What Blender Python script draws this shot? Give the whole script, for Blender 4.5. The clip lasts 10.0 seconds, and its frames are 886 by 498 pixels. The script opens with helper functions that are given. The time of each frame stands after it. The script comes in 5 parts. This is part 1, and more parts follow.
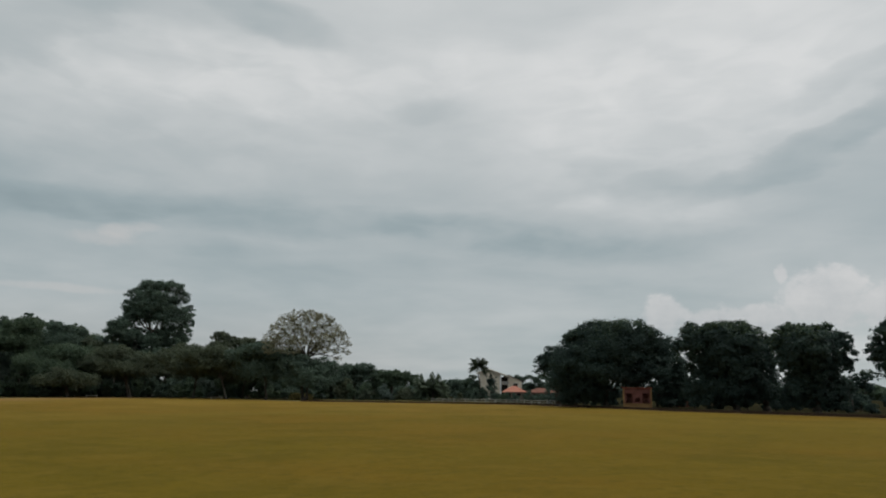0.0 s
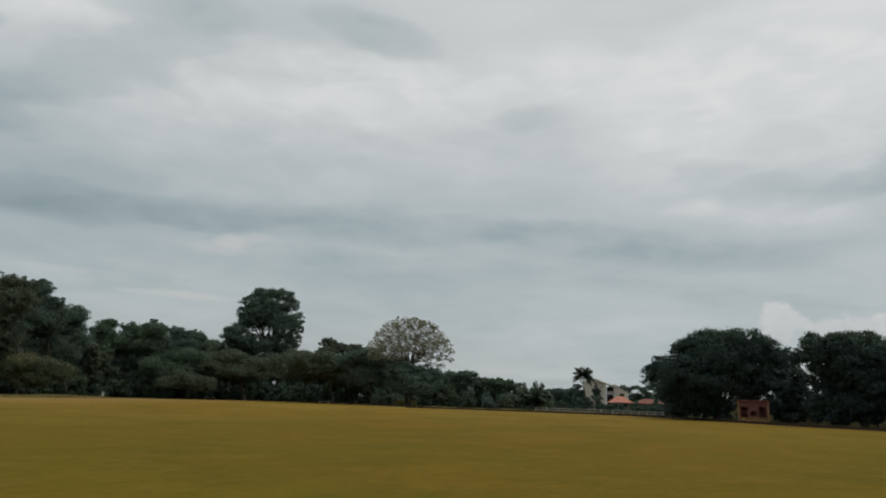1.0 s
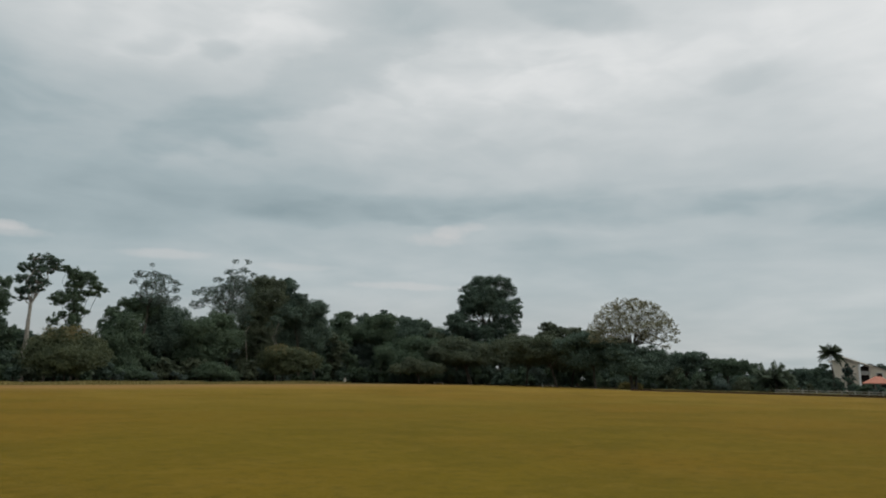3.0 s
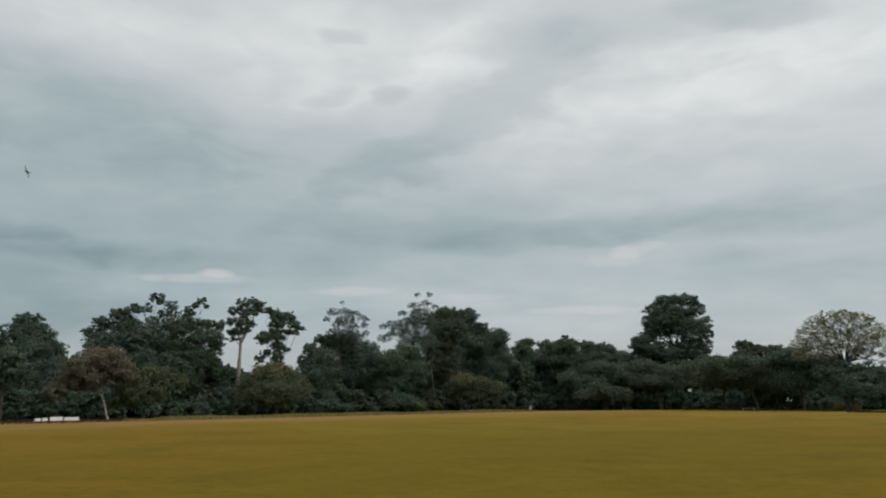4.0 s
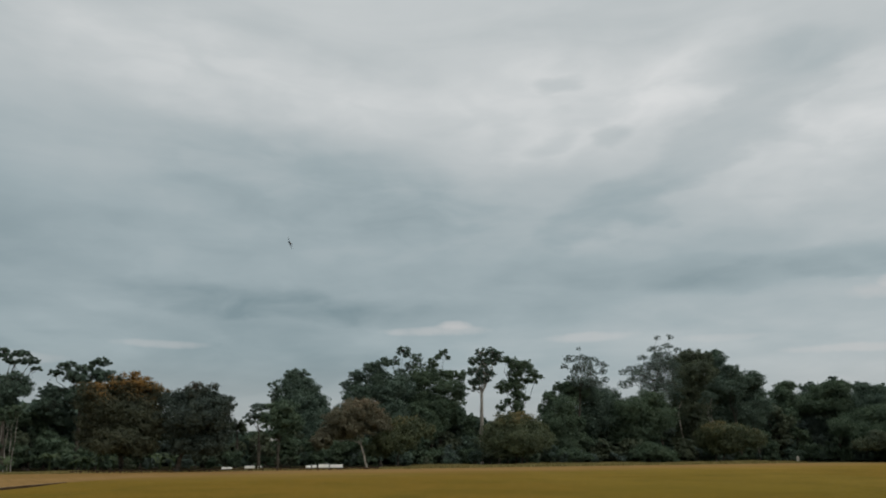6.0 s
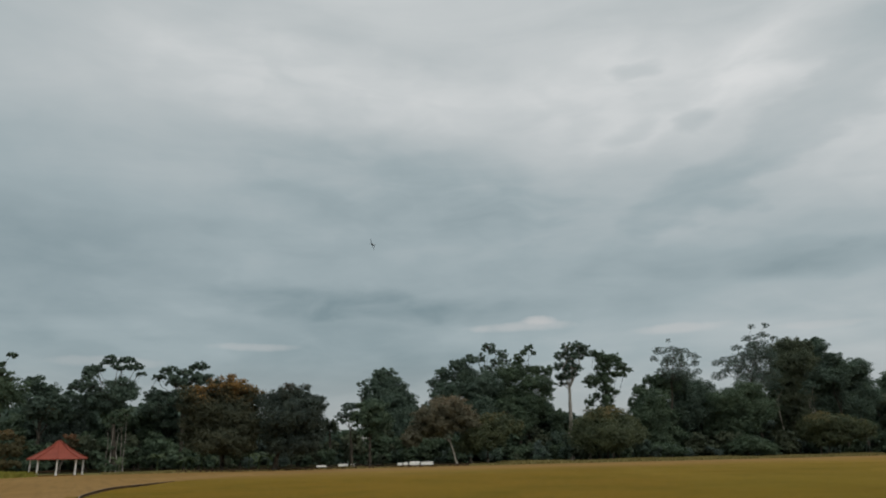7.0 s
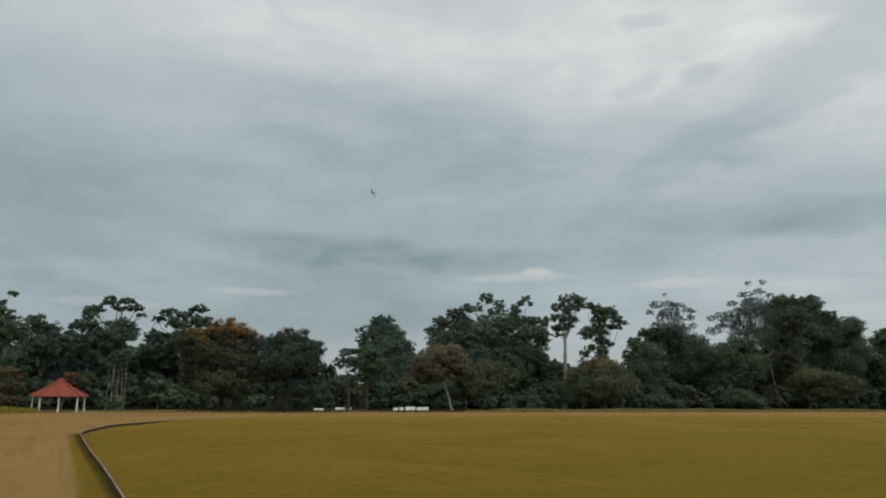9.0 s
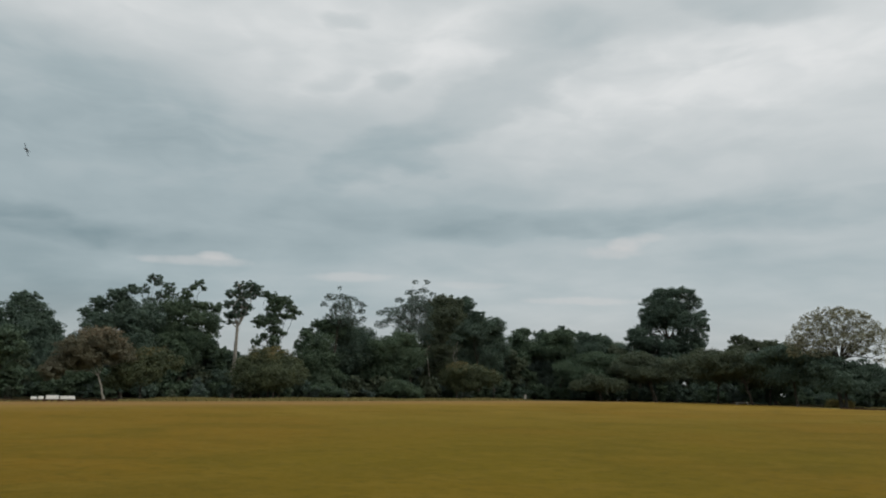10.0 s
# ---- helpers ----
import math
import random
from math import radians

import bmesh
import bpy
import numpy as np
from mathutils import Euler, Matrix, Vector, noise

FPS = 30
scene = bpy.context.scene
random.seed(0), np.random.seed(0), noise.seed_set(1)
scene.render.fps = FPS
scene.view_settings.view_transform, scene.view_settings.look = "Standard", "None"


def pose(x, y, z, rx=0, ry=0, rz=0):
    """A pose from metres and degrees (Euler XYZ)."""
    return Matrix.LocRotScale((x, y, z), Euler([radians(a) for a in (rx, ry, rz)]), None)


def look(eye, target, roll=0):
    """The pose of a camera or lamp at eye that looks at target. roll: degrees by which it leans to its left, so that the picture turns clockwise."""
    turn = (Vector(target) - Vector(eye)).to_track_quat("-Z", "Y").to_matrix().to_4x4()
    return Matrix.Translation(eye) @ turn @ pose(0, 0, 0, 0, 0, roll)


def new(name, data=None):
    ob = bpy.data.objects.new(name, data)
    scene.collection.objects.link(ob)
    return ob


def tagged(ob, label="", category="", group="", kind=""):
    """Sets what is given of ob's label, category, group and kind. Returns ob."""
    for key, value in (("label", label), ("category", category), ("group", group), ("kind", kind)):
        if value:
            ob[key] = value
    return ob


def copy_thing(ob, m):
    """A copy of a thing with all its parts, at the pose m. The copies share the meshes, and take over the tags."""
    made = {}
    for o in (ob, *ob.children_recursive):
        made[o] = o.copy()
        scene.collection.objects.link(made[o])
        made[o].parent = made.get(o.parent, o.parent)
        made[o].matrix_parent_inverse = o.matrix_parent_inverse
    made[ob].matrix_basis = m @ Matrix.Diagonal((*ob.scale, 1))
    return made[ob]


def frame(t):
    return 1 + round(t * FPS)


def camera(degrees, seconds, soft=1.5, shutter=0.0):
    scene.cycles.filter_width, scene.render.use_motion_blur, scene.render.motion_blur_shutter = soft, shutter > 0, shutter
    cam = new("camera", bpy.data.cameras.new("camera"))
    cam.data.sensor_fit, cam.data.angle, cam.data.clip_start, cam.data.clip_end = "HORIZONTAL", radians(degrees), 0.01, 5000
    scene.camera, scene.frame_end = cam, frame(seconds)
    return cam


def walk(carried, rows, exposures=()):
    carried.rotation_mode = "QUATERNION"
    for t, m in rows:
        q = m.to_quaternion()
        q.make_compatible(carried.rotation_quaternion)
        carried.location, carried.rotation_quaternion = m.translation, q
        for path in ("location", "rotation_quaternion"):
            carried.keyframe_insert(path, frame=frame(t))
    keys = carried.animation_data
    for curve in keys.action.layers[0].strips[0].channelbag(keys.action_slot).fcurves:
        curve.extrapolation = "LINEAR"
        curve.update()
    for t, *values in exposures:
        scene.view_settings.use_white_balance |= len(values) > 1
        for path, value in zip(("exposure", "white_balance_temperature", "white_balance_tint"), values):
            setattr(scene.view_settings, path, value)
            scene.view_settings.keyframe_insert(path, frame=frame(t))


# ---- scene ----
cam = camera(62.2, 10.0, soft=2.0)
# seconds, eye x, y, z, yaw, pitch, roll: a man turning on his heels, the phone at arm's length
ROWS = [
    (0.0, 0.000, 0.350, 2.0, -0.00, 11.00, -0.41),
    (0.5, -0.031, 0.349, 2.0, 5.03, 11.94, -1.12),
    (1.0, -0.048, 0.347, 2.0, 7.86, 11.47, -1.52),
    (1.5, -0.068, 0.343, 2.0, 11.26, 10.65, -0.96),
    (2.0, -0.089, 0.338, 2.0, 14.77, 9.99, -0.74),
    (2.5, -0.119, 0.329, 2.0, 19.92, 10.47, -0.37),
    (2.7, -0.128, 0.324, 2.0, 21.62, 10.16, -0.77),
    (3.8, -0.205, 0.281, 2.0, 36.05, 11.23, 0.42),
    (4.0, -0.219, 0.273, 2.0, 38.88, 11.89, 0.45),
    (4.5, -0.243, 0.252, 2.0, 44.04, 12.90, 0.44),
    (5.0, -0.262, 0.233, 2.0, 48.45, 13.78, 0.89),
    (5.5, -0.279, 0.212, 2.0, 52.87, 15.18, 0.64),
    (6.0, -0.294, 0.190, 2.0, 57.13, 15.62, 0.15),
    (6.2, -0.299, 0.182, 2.0, 58.69, 15.77, 0.66),
    (7.3, -0.318, 0.147, 2.0, 65.23, 15.21, 0.33),
    (7.5, -0.320, 0.143, 2.0, 65.92, 15.08, 0.05),
    (8.0, -0.321, 0.139, 2.0, 66.57, 14.38, 0.17),
    (8.5, -0.321, 0.140, 2.0, 66.42, 13.55, -0.35),
    (9.0, -0.313, 0.156, 2.0, 63.49, 11.47, -0.51),
    (9.5, -0.285, 0.203, 2.0, 54.45, 11.59, -0.38),
    (10.0, -0.218, 0.274, 2.0, 38.51, 10.95, -0.85),
]
walk(cam, [(t, pose(x, y, z, 90 + pitch, roll, yaw)) for t, x, y, z, yaw, pitch, roll in ROWS],
     exposures=[(0.0, -0.12), (0.5, -0.1), (1.5, -0.04), (2.5, 0.02), (4.0, 0.1), (5.0, 0.05), (6.0, -0.04), (7.5, -0.05), (8.2, -0.01), (9.0, 0.07), (9.5, 0.02), (10.0, 0.08)])

# ---- daylight: an overcast sky ----
SUN_BEARING, SUN_HEIGHT = -82.0, 46.0


class Nodes:
    """Short-hand for building node trees."""

    def __init__(self, tree):
        self.tree = tree
        tree.nodes.clear()

    def add(self, kind, **values):
        n = self.tree.nodes.new(kind)
        for key, value in values.items():
            setattr(n, key, value)
        return n

    def link(self, a, b):
        self.tree.links.new(a, b)

    def put(self, value, socket):
        if isinstance(value, (int, float)):
            socket.default_value = value
        elif isinstance(value, tuple):
            socket.default_value = (*value, 1) if len(socket.default_value) == 4 and len(value) == 3 else value
        else:
            self.link(value, socket)

    def math(self, op, a, b=0.0, c=0.0, clamp=False):
        n = self.add("ShaderNodeMath", operation=op, use_clamp=clamp)
        for value, socket in zip((a, b, c), n.inputs):
            self.put(value, socket)
        return n.outputs[0]

    def mix(self, fac, a, b, blend="MIX"):
        n = self.add("ShaderNodeMix", data_type="RGBA", blend_type=blend)
        self.put(fac, n.inputs[0]), self.put(a, n.inputs[6]), self.put(b, n.inputs[7])
        return n.outputs[2]

    def noise(self, where, scale, detail=4.0, rough=0.55, warp=0.0):
        n = self.add("ShaderNodeTexNoise")
        n.inputs["Scale"].default_value, n.inputs["Detail"].default_value = scale, detail
        n.inputs["Roughness"].default_value, n.inputs["Distortion"].default_value = rough, warp
        if where is not None:
            self.link(where, n.inputs["Vector"])
        return n.outputs[0]

    def add_length(self, where):
        n = self.add("ShaderNodeVectorMath", operation="LENGTH")
        self.link(where, n.inputs[0])
        return n.outputs["Value"]

    def ramp(self, value, *stops):
        n = self.add("ShaderNodeValToRGB")
        while len(n.color_ramp.elements) < len(stops):
            n.color_ramp.elements.new(0.5)
        for e, (at, colour) in zip(n.color_ramp.elements, stops):
            e.position = at
            e.color = (colour, colour, colour, 1) if isinstance(colour, float) else (*colour, 1)
        self.put(value, n.inputs[0])
        return n.outputs[0]

    def step(self, value, low, high):
        n = self.add("ShaderNodeMapRange", interpolation_type="SMOOTHSTEP")
        for v, i in ((value, 0), (low, 1), (high, 2)):
            self.put(v, n.inputs[i])
        return n.outputs[0]


world = bpy.data.worlds.new("overcast_sky")
scene.world = world
world.use_nodes = True
w = Nodes(world.node_tree)
way = w.add("ShaderNodeTexCoord").outputs["Generated"]
split = w.add("ShaderNodeSeparateXYZ")
w.link(way, split.inputs[0])
dx, dy, dz = split.outputs
up = w.math("MAXIMUM", dz, 0.0)
bearing = w.math("MULTIPLY", w.math("ARCTAN2", w.math("MULTIPLY", dx, -1.0), dy), 57.2958)
height = w.math("MULTIPLY", w.math("ARCSINE", dz), 57.2958)
# the cloud sheet: a plane seen in perspective
sheet = w.add("ShaderNodeCombineXYZ")
flat = w.math("ADD", up, 0.16)
w.put(w.math("DIVIDE", dx, flat), sheet.inputs[0])
w.put(w.math("DIVIDE", dy, flat), sheet.inputs[1])
SHEET = sheet.outputs[0]
# bearing and height, for the long low streaks
strip = w.add("ShaderNodeCombineXYZ")
w.put(w.math("MULTIPLY", bearing, 0.035), strip.inputs[0])
w.put(w.math("MULTIPLY", height, 0.16), strip.inputs[1])
STRIP = strip.outputs[0]
broad = w.noise(SHEET, 0.75, 5.0, 0.5, 0.3)
fine = w.noise(SHEET, 3.0, 4.5, 0.52, 0.3)
streak = w.noise(STRIP, 1.7, 6.0, 0.55, 0.6)
# the drift that frays the edges of single clouds, in degrees
fray = w.add("ShaderNodeCombineXYZ")
w.put(w.math("MULTIPLY", bearing, 0.09), fray.inputs[0])
w.put(w.math("MULTIPLY", height, 0.22), fray.inputs[1])
FRAY = fray.outputs[0]
drift_h = w.math("MULTIPLY", w.math("SUBTRACT", w.noise(FRAY, 1.5, 5.0, 0.5), 0.5), 5.5)
fray_b = w.add("ShaderNodeVectorMath", operation="ADD")
w.link(FRAY, fray_b.inputs[0])
fray_b.inputs[1].default_value = (17.0, 9.0, 3.0)
drift_b = w.math("MULTIPLY", w.math("SUBTRACT", w.noise(fray_b.outputs[0], 1.5, 5.0, 0.5), 0.5), 13.0)
puff = w.add("ShaderNodeCombineXYZ")
w.put(w.math("MULTIPLY", bearing, 0.32), puff.inputs[0])
w.put(w.math("MULTIPLY", height, 0.42), puff.inputs[1])
torn = w.math("ADD", 0.6, w.math("MULTIPLY", w.step(w.noise(FRAY, 2.2, 3.5, 0.5, 0.5), 0.3, 0.7), 0.5))
billow = w.math("SUBTRACT", w.noise(puff.outputs[0], 1.3, 6.0, 0.6), 0.5)


def cloud_spot(b, h, rb, rh, slope=0.0, ragged=1.0, soft=3.0):
    """A soft, frayed patch of cloud centred on a bearing and a height, in degrees."""
    pull_h, pull_b = ragged * min(1.0, 0.45 + rh * 0.25), ragged * min(1.0, 0.35 + rb * 0.06)
    db = w.math("SUBTRACT", w.math("ADD", bearing, w.math("MULTIPLY", drift_b, pull_b)), b)
    dh = w.math("SUBTRACT", w.math("SUBTRACT", w.math("ADD", height, w.math("MULTIPLY", drift_h, pull_h)), h), w.math("MULTIPLY", db, slope))
    db, dh = w.math("DIVIDE", db, rb), w.math("DIVIDE", dh, rh)
    d = w.math("ADD", w.math("MULTIPLY", db, db), w.math("MULTIPLY", dh, dh))
    return w.math("MULTIPLY", w.math("SUBTRACT", 1.0, w.step(d, 0.0, soft)), torn)


def cumulus(b, h, rb, rh):
    """A heaped cloud with crisp, billowing edges."""
    db, dh = w.math("DIVIDE", w.math("SUBTRACT", bearing, b), rb), w.math("DIVIDE", w.math("SUBTRACT", height, h), rh)
    d = w.math("ADD", w.math("MULTIPLY", db, db), w.math("MULTIPLY", dh, dh))
    return w.step(w.math("ADD", w.math("SUBTRACT", 1.0, d), w.math("MULTIPLY", billow, 2.6)), 0.0, 0.65)
# tone: 0 is the darkest cloud base, 1 the thinnest and brightest cloud
tone = w.math("ADD", 0.45, w.math("MULTIPLY", w.math("SUBTRACT", broad, 0.5), 0.7))
tone = w.math("ADD", tone, w.math("MULTIPLY", w.math("SUBTRACT", fine, 0.5), 0.18))
tone = w.math("ADD", tone, w.math("MULTIPLY", w.math("SUBTRACT", streak, 0.5), 0.24))
tone = w.math("ADD", tone, w.math("MULTIPLY", w.step(height, 9.0, 32.0), 0.27))
# brighter on the sun's side
tone = w.math("ADD", tone, w.math("MULTIPLY", w.math("SUBTRACT", 0.5, w.step(bearing, -35.0, 95.0)), 0.28))
# patches of cloud: bearing, height, half width, half height, slope, raggedness, lighter (+) or darker (-)
CLOUDS = [
    (71.2, 11.1, 8.4, 0.9, 0.03, 0.8, -0.19),
    (27.8, 13.0, 10.8, 0.8, -0.08, 0.7, -0.17),
    (50.9, 18.5, 9.8, 2.3, -0.05, 0.7, -0.13),
    (38.0, 21.0, 8.5, 1.6, -0.50, 1.0, -0.15),
    (46.8, 28.0, 1.7, 0.6, 0.00, 1.0, -0.17),
    (47.9, 23.3, 1.4, 0.7, -0.20, 1.0, -0.11),
    (75.4, 27.6, 12.1, 2.5, 0.10, 0.8, 0.16),
    (48.0, 26.5, 8.2, 3.2, -0.10, 0.7, 0.18),
    (36.8, 27.2, 4.8, 2.2, -0.30, 0.6, 0.13),
    (30.0, 18.0, 16.0, 7.0, 0.00, 0.8, 0.12),
    (67.1, 20.2, 10.3, 2.8, 0.10, 0.6, -0.16),
    (39.7, 12.9, 11.1, 1.0, 0.06, 0.7, -0.11),
    (12.5, 12.7, 11.4, 0.9, -0.02, 0.7, -0.16),
    (42.9, 23.7, 1.4, 0.6, 0.00, 1.0, -0.15),
    (30.6, 27.5, 5.5, 1.2, 0.00, 0.7, -0.16),
    (0.9, 21.8, 2.1, 0.8, -0.15, 1.0, -0.12),
    (-17.0, 15.3, 2.6, 0.8, -0.10, 1.0, -0.14),
    (14.2, 27.5, 4.2, 1.0, 0.20, 0.7, -0.16),
    (12.2, 23.5, 15.1, 2.1, -0.05, 0.8, 0.11),
    (-18.7, 21.3, 11.3, 5.0, -0.10, 0.6, 0.22),
    (-15.5, 13.2, 7.7, 1.2, 0.00, 0.7, 0.18),
    (-9.4, 11.0, 7.4, 0.9, 0.10, 0.7, -0.08),
    (-27.8, 17.1, 6.5, 1.1, -0.35, 1.0, -0.21),
    (-31.1, 21.5, 4.8, 0.6, -0.30, 0.8, -0.12),
    (-7.4, 11.9, 8.8, 1.3, 0.05, 0.6, -0.12),
    (76.0, 9.5, 25.0, 7.0, 0.00, 0.6, -0.15),
    (20.0, 14.0, 15.0, 6.0, 0.00, 0.6, -0.06),
    (40.0, 7.2, 11.0, 2.2, 0.00, 0.7, 0.10),
    (15.3, 20.7, 14.1, 4.5, -0.10, 0.6, 0.10),
]
for spot in CLOUDS:
    tone = w.math("ADD", tone, w.math("MULTIPLY", cloud_spot(*spot[:-1]), spot[-1]))
cloud = w.ramp(w.math("ADD", tone, 0.0, clamp=True), (0.0, (0.215, 0.285, 0.308)), (0.35, (0.355, 0.425, 0.445)), (0.65, (0.520, 0.560, 0.568)), (1.0, (0.76, 0.77, 0.765)))
cloud = w.mix(w.math("MULTIPLY", w.math("MULTIPLY", w.math("SUBTRACT", 1.0, w.step(height, 1.0, 8.0)), w.step(bearing, -8.0, 18.0)), 0.42), cloud, (0.475, 0.450, 0.438))
# thin lit wisps low over the trees: bearing, height, half width, half height, strength
WISPS = [(57.6, 9.25, 4.2, 0.42, 0.55), (56.2, 9.6, 1.5, 0.36, 0.7), (45.7, 8.6, 3.4, 0.40, 0.5), (78.2, 7.7, 3.2, 0.34, 0.4), (25.4, 10.6, 2.6, 0.55, 0.5), (24.3, 11.2, 1.6, 0.6, 0.6), (22.6, 11.6, 1.3, 0.4, 0.4),
         (27.9, 6.9, 4.6, 0.30, 0.5), (36.5, 8.2, 3.0, 0.28, 0.25), (88.0, 6.4, 4.0, 0.4, 0.3)]
for b0, h0, rb, rh, strong in WISPS:
    db = w.math("DIVIDE", w.math("SUBTRACT", bearing, b0), rb)
    dh = w.math("DIVIDE", w.math("SUBTRACT", w.math("ADD", height, w.math("MULTIPLY", drift_h, 0.12)), h0), rh)
    d = w.math("ADD", w.math("MULTIPLY", db, db), w.math("MULTIPLY", dh, dh))
    body = w.step(w.math("ADD", w.math("SUBTRACT", 1.0, d), w.math("MULTIPLY", billow, 2.2)), -0.35, 1.1)
    cloud = w.mix(w.math("MULTIPLY", body, 0.72 * strong), cloud, (0.64, 0.615, 0.60))
heap = cumulus(-16.8, 5.8, 1.9, 1.7)
for spot in ((-27.6, 6.6, 3.0, 2.6), (-22.0, 5.1, 5.2, 1.4), (-24.9, 8.4, 0.55, 0.8), (-33.0, 6.0, 4.0, 2.0)):
    heap = w.math("MAXIMUM", heap, cumulus(*spot))
heap_tone = w.math("ADD", 0.5, w.math("ADD", w.math("MULTIPLY", w.step(height, 3.5, 8.5), 0.35), w.math("MULTIPLY", billow, 0.9)), clamp=True)
cloud = w.mix(w.math("MULTIPLY", heap, 0.82), cloud, w.ramp(heap_tone, (0.0, (0.36, 0.40, 0.43)), (1.0, (0.70, 0.695, 0.69))))
lift = w.math("ADD", 1.0, w.math("MULTIPLY", w.step(height, 30.0, 80.0), 0.85))
sky = w.add("ShaderNodeTexSky", sky_type="NISHITA", sun_disc=False, sun_elevation=radians(SUN_HEIGHT), sun_rotation=radians(-SUN_BEARING))
blue = w.add("ShaderNodeBackground")
w.put(sky.outputs[0], blue.inputs[0]), w.put(0.08, blue.inputs[1])
grey = w.add("ShaderNodeBackground")
w.put(cloud, grey.inputs[0]), w.put(lift, grey.inputs[1])
cover = w.add("ShaderNodeMixShader")
w.put(0.94, cover.inputs[0]), w.link(blue.outputs[0], cover.inputs[1]), w.link(grey.outputs[0], cover.inputs[2])
w.link(cover.outputs[0], w.add("ShaderNodeOutputWorld").inputs[0])

sun = new("sun", bpy.data.lights.new("sun", "SUN"))
sun.data.energy, sun.data.angle, sun.data.color = 0.9, radians(40), (1.0, 0.96, 0.9)
sb, sh = radians(SUN_BEARING), radians(SUN_HEIGHT)
sun.matrix_world = look((0, 0, 60), Vector((0, 0, 60)) - Vector((-math.sin(sb) * math.cos(sh), math.cos(sb) * math.cos(sh), math.sin(sh))))


# ---- materials ----
def material(name, build):
    m = bpy.data.materials.new(name)
    m.use_nodes = True
    n = Nodes(m.node_tree)
    out = n.add("ShaderNodeOutputMaterial")
    n.link(build(n), out.inputs[0])
    return m


def principled(n, colour, rough=0.8, bump=None, strength=0.3, distance=0.05, metal=0.0, gloss=0.3):
    b = n.add("ShaderNodeBsdfPrincipled")
    n.put(colour, b.inputs["Base Color"]), n.put(rough, b.inputs["Roughness"]), n.put(metal, b.inputs["Metallic"])
    n.put(gloss, b.inputs["Specular IOR Level"])
    if bump is not None:
        k = n.add("ShaderNodeBump")
        k.inputs["Strength"].default_value, k.inputs["Distance"].default_value = strength, distance
        n.link(bump, k.inputs["Height"]), n.link(k.outputs[0], b.inputs["Normal"])
    return b.outputs[0]


def place(n):
    return n.add("ShaderNodeNewGeometry").outputs["Position"]


def leaf_material(name, dark, light, odd=None, crest=1.0, thin_share=0.4, mottle=0.4):
    """Leaves: each spray its own shade between dark and light, in patches; an odd colour on the crown's crest."""

    def build(n):
        geo = n.add("ShaderNodeNewGeometry")
        rnd = geo.outputs["Random Per Island"]
        patch = n.noise(geo.outputs["Position"], 0.3, 4.0, 0.65)
        fac = n.math("ADD", n.math("MULTIPLY", rnd, mottle), n.math("MULTIPLY", n.step(patch, 0.3, 0.7), 1.0 - mottle))
        colour = n.mix(fac, dark, light)
        if odd:
            box_ = n.add("ShaderNodeSeparateXYZ")
            n.link(n.add("ShaderNodeTexCoord").outputs["Generated"], box_.inputs[0])
            high = n.math("ADD", box_.outputs[2], n.math("ADD", n.math("MULTIPLY", n.math("SUBTRACT", patch, 0.5), 1.1), n.math("MULTIPLY", n.math("SUBTRACT", rnd, 0.5), 0.35)))
            colour = n.mix(n.step(high, crest - 0.22, crest + 0.22), colour, odd)
        thin = n.add("ShaderNodeBsdfTranslucent")
        n.put(colour, thin.inputs[0])
        both = n.add("ShaderNodeMixShader")
        n.put(thin_share, both.inputs[0]), n.link(principled(n, colour, 0.65, gloss=0.28), both.inputs[1]), n.link(thin.outputs[0], both.inputs[2])
        return both.outputs[0]

    return material(name, build)


LEAF = {
    # forest greens carry distance haze in their colour: bluish cast, raised dark ends
    "dark": leaf_material("leaf_dark", (0.068, 0.104, 0.082), (0.112, 0.160, 0.112)),
    "green": leaf_material("leaf_green", (0.062, 0.100, 0.066), (0.112, 0.156, 0.090)),
    "bluish": leaf_material("leaf_haze_bluish", (0.072, 0.102, 0.088), (0.128, 0.172, 0.138)),
    "olive": leaf_material("leaf_olive", (0.066, 0.088, 0.052), (0.122, 0.138, 0.066), (0.220, 0.165, 0.066), 0.95),
    "olive_dark": leaf_material("leaf_olive_dark", (0.062, 0.084, 0.058), (0.116, 0.136, 0.078)),
    "brown": leaf_material("leaf_brown", (0.104, 0.106, 0.072), (0.172, 0.156, 0.100), (0.220, 0.172, 0.108), 0.9),
    "orange": leaf_material("leaf_orange", (0.048, 0.062, 0.040), (0.092, 0.092, 0.050), (0.310, 0.165, 0.046), 0.9),
    "plum": leaf_material("leaf_plum", (0.040, 0.060, 0.052), (0.072, 0.092, 0.068), (0.120, 0.082, 0.056), 1.12),
    "brown_rust": leaf_material("leaf_brown_olive", (0.080, 0.078, 0.040), (0.150, 0.122, 0.056), (0.190, 0.130, 0.058), 0.9),
    "rust": leaf_material("leaf_rust", (0.069, 0.067, 0.039), (0.149, 0.113, 0.060), (0.230, 0.121, 0.067), 0.75),
    # backlit darkness put into the oak leaf colour, lit green on its crest
    "oak": leaf_material("leaf_oak_backlit", (0.028, 0.050, 0.046), (0.052, 0.084, 0.064), (0.090, 0.125, 0.058), 1.02),
    "flower": leaf_material("blossom", (0.052, 0.060, 0.026), (0.42, 0.40, 0.27), mottle=0.8),
}


def bark_material(name, dark, light):
    def build(n):
        p = place(n)
        g = n.noise(p, 3.0, 5.0, 0.65)
        return principled(n, n.mix(n.step(g, 0.3, 0.75), dark, light), 0.9, g, 0.6, 0.06)

    return material(name, build)


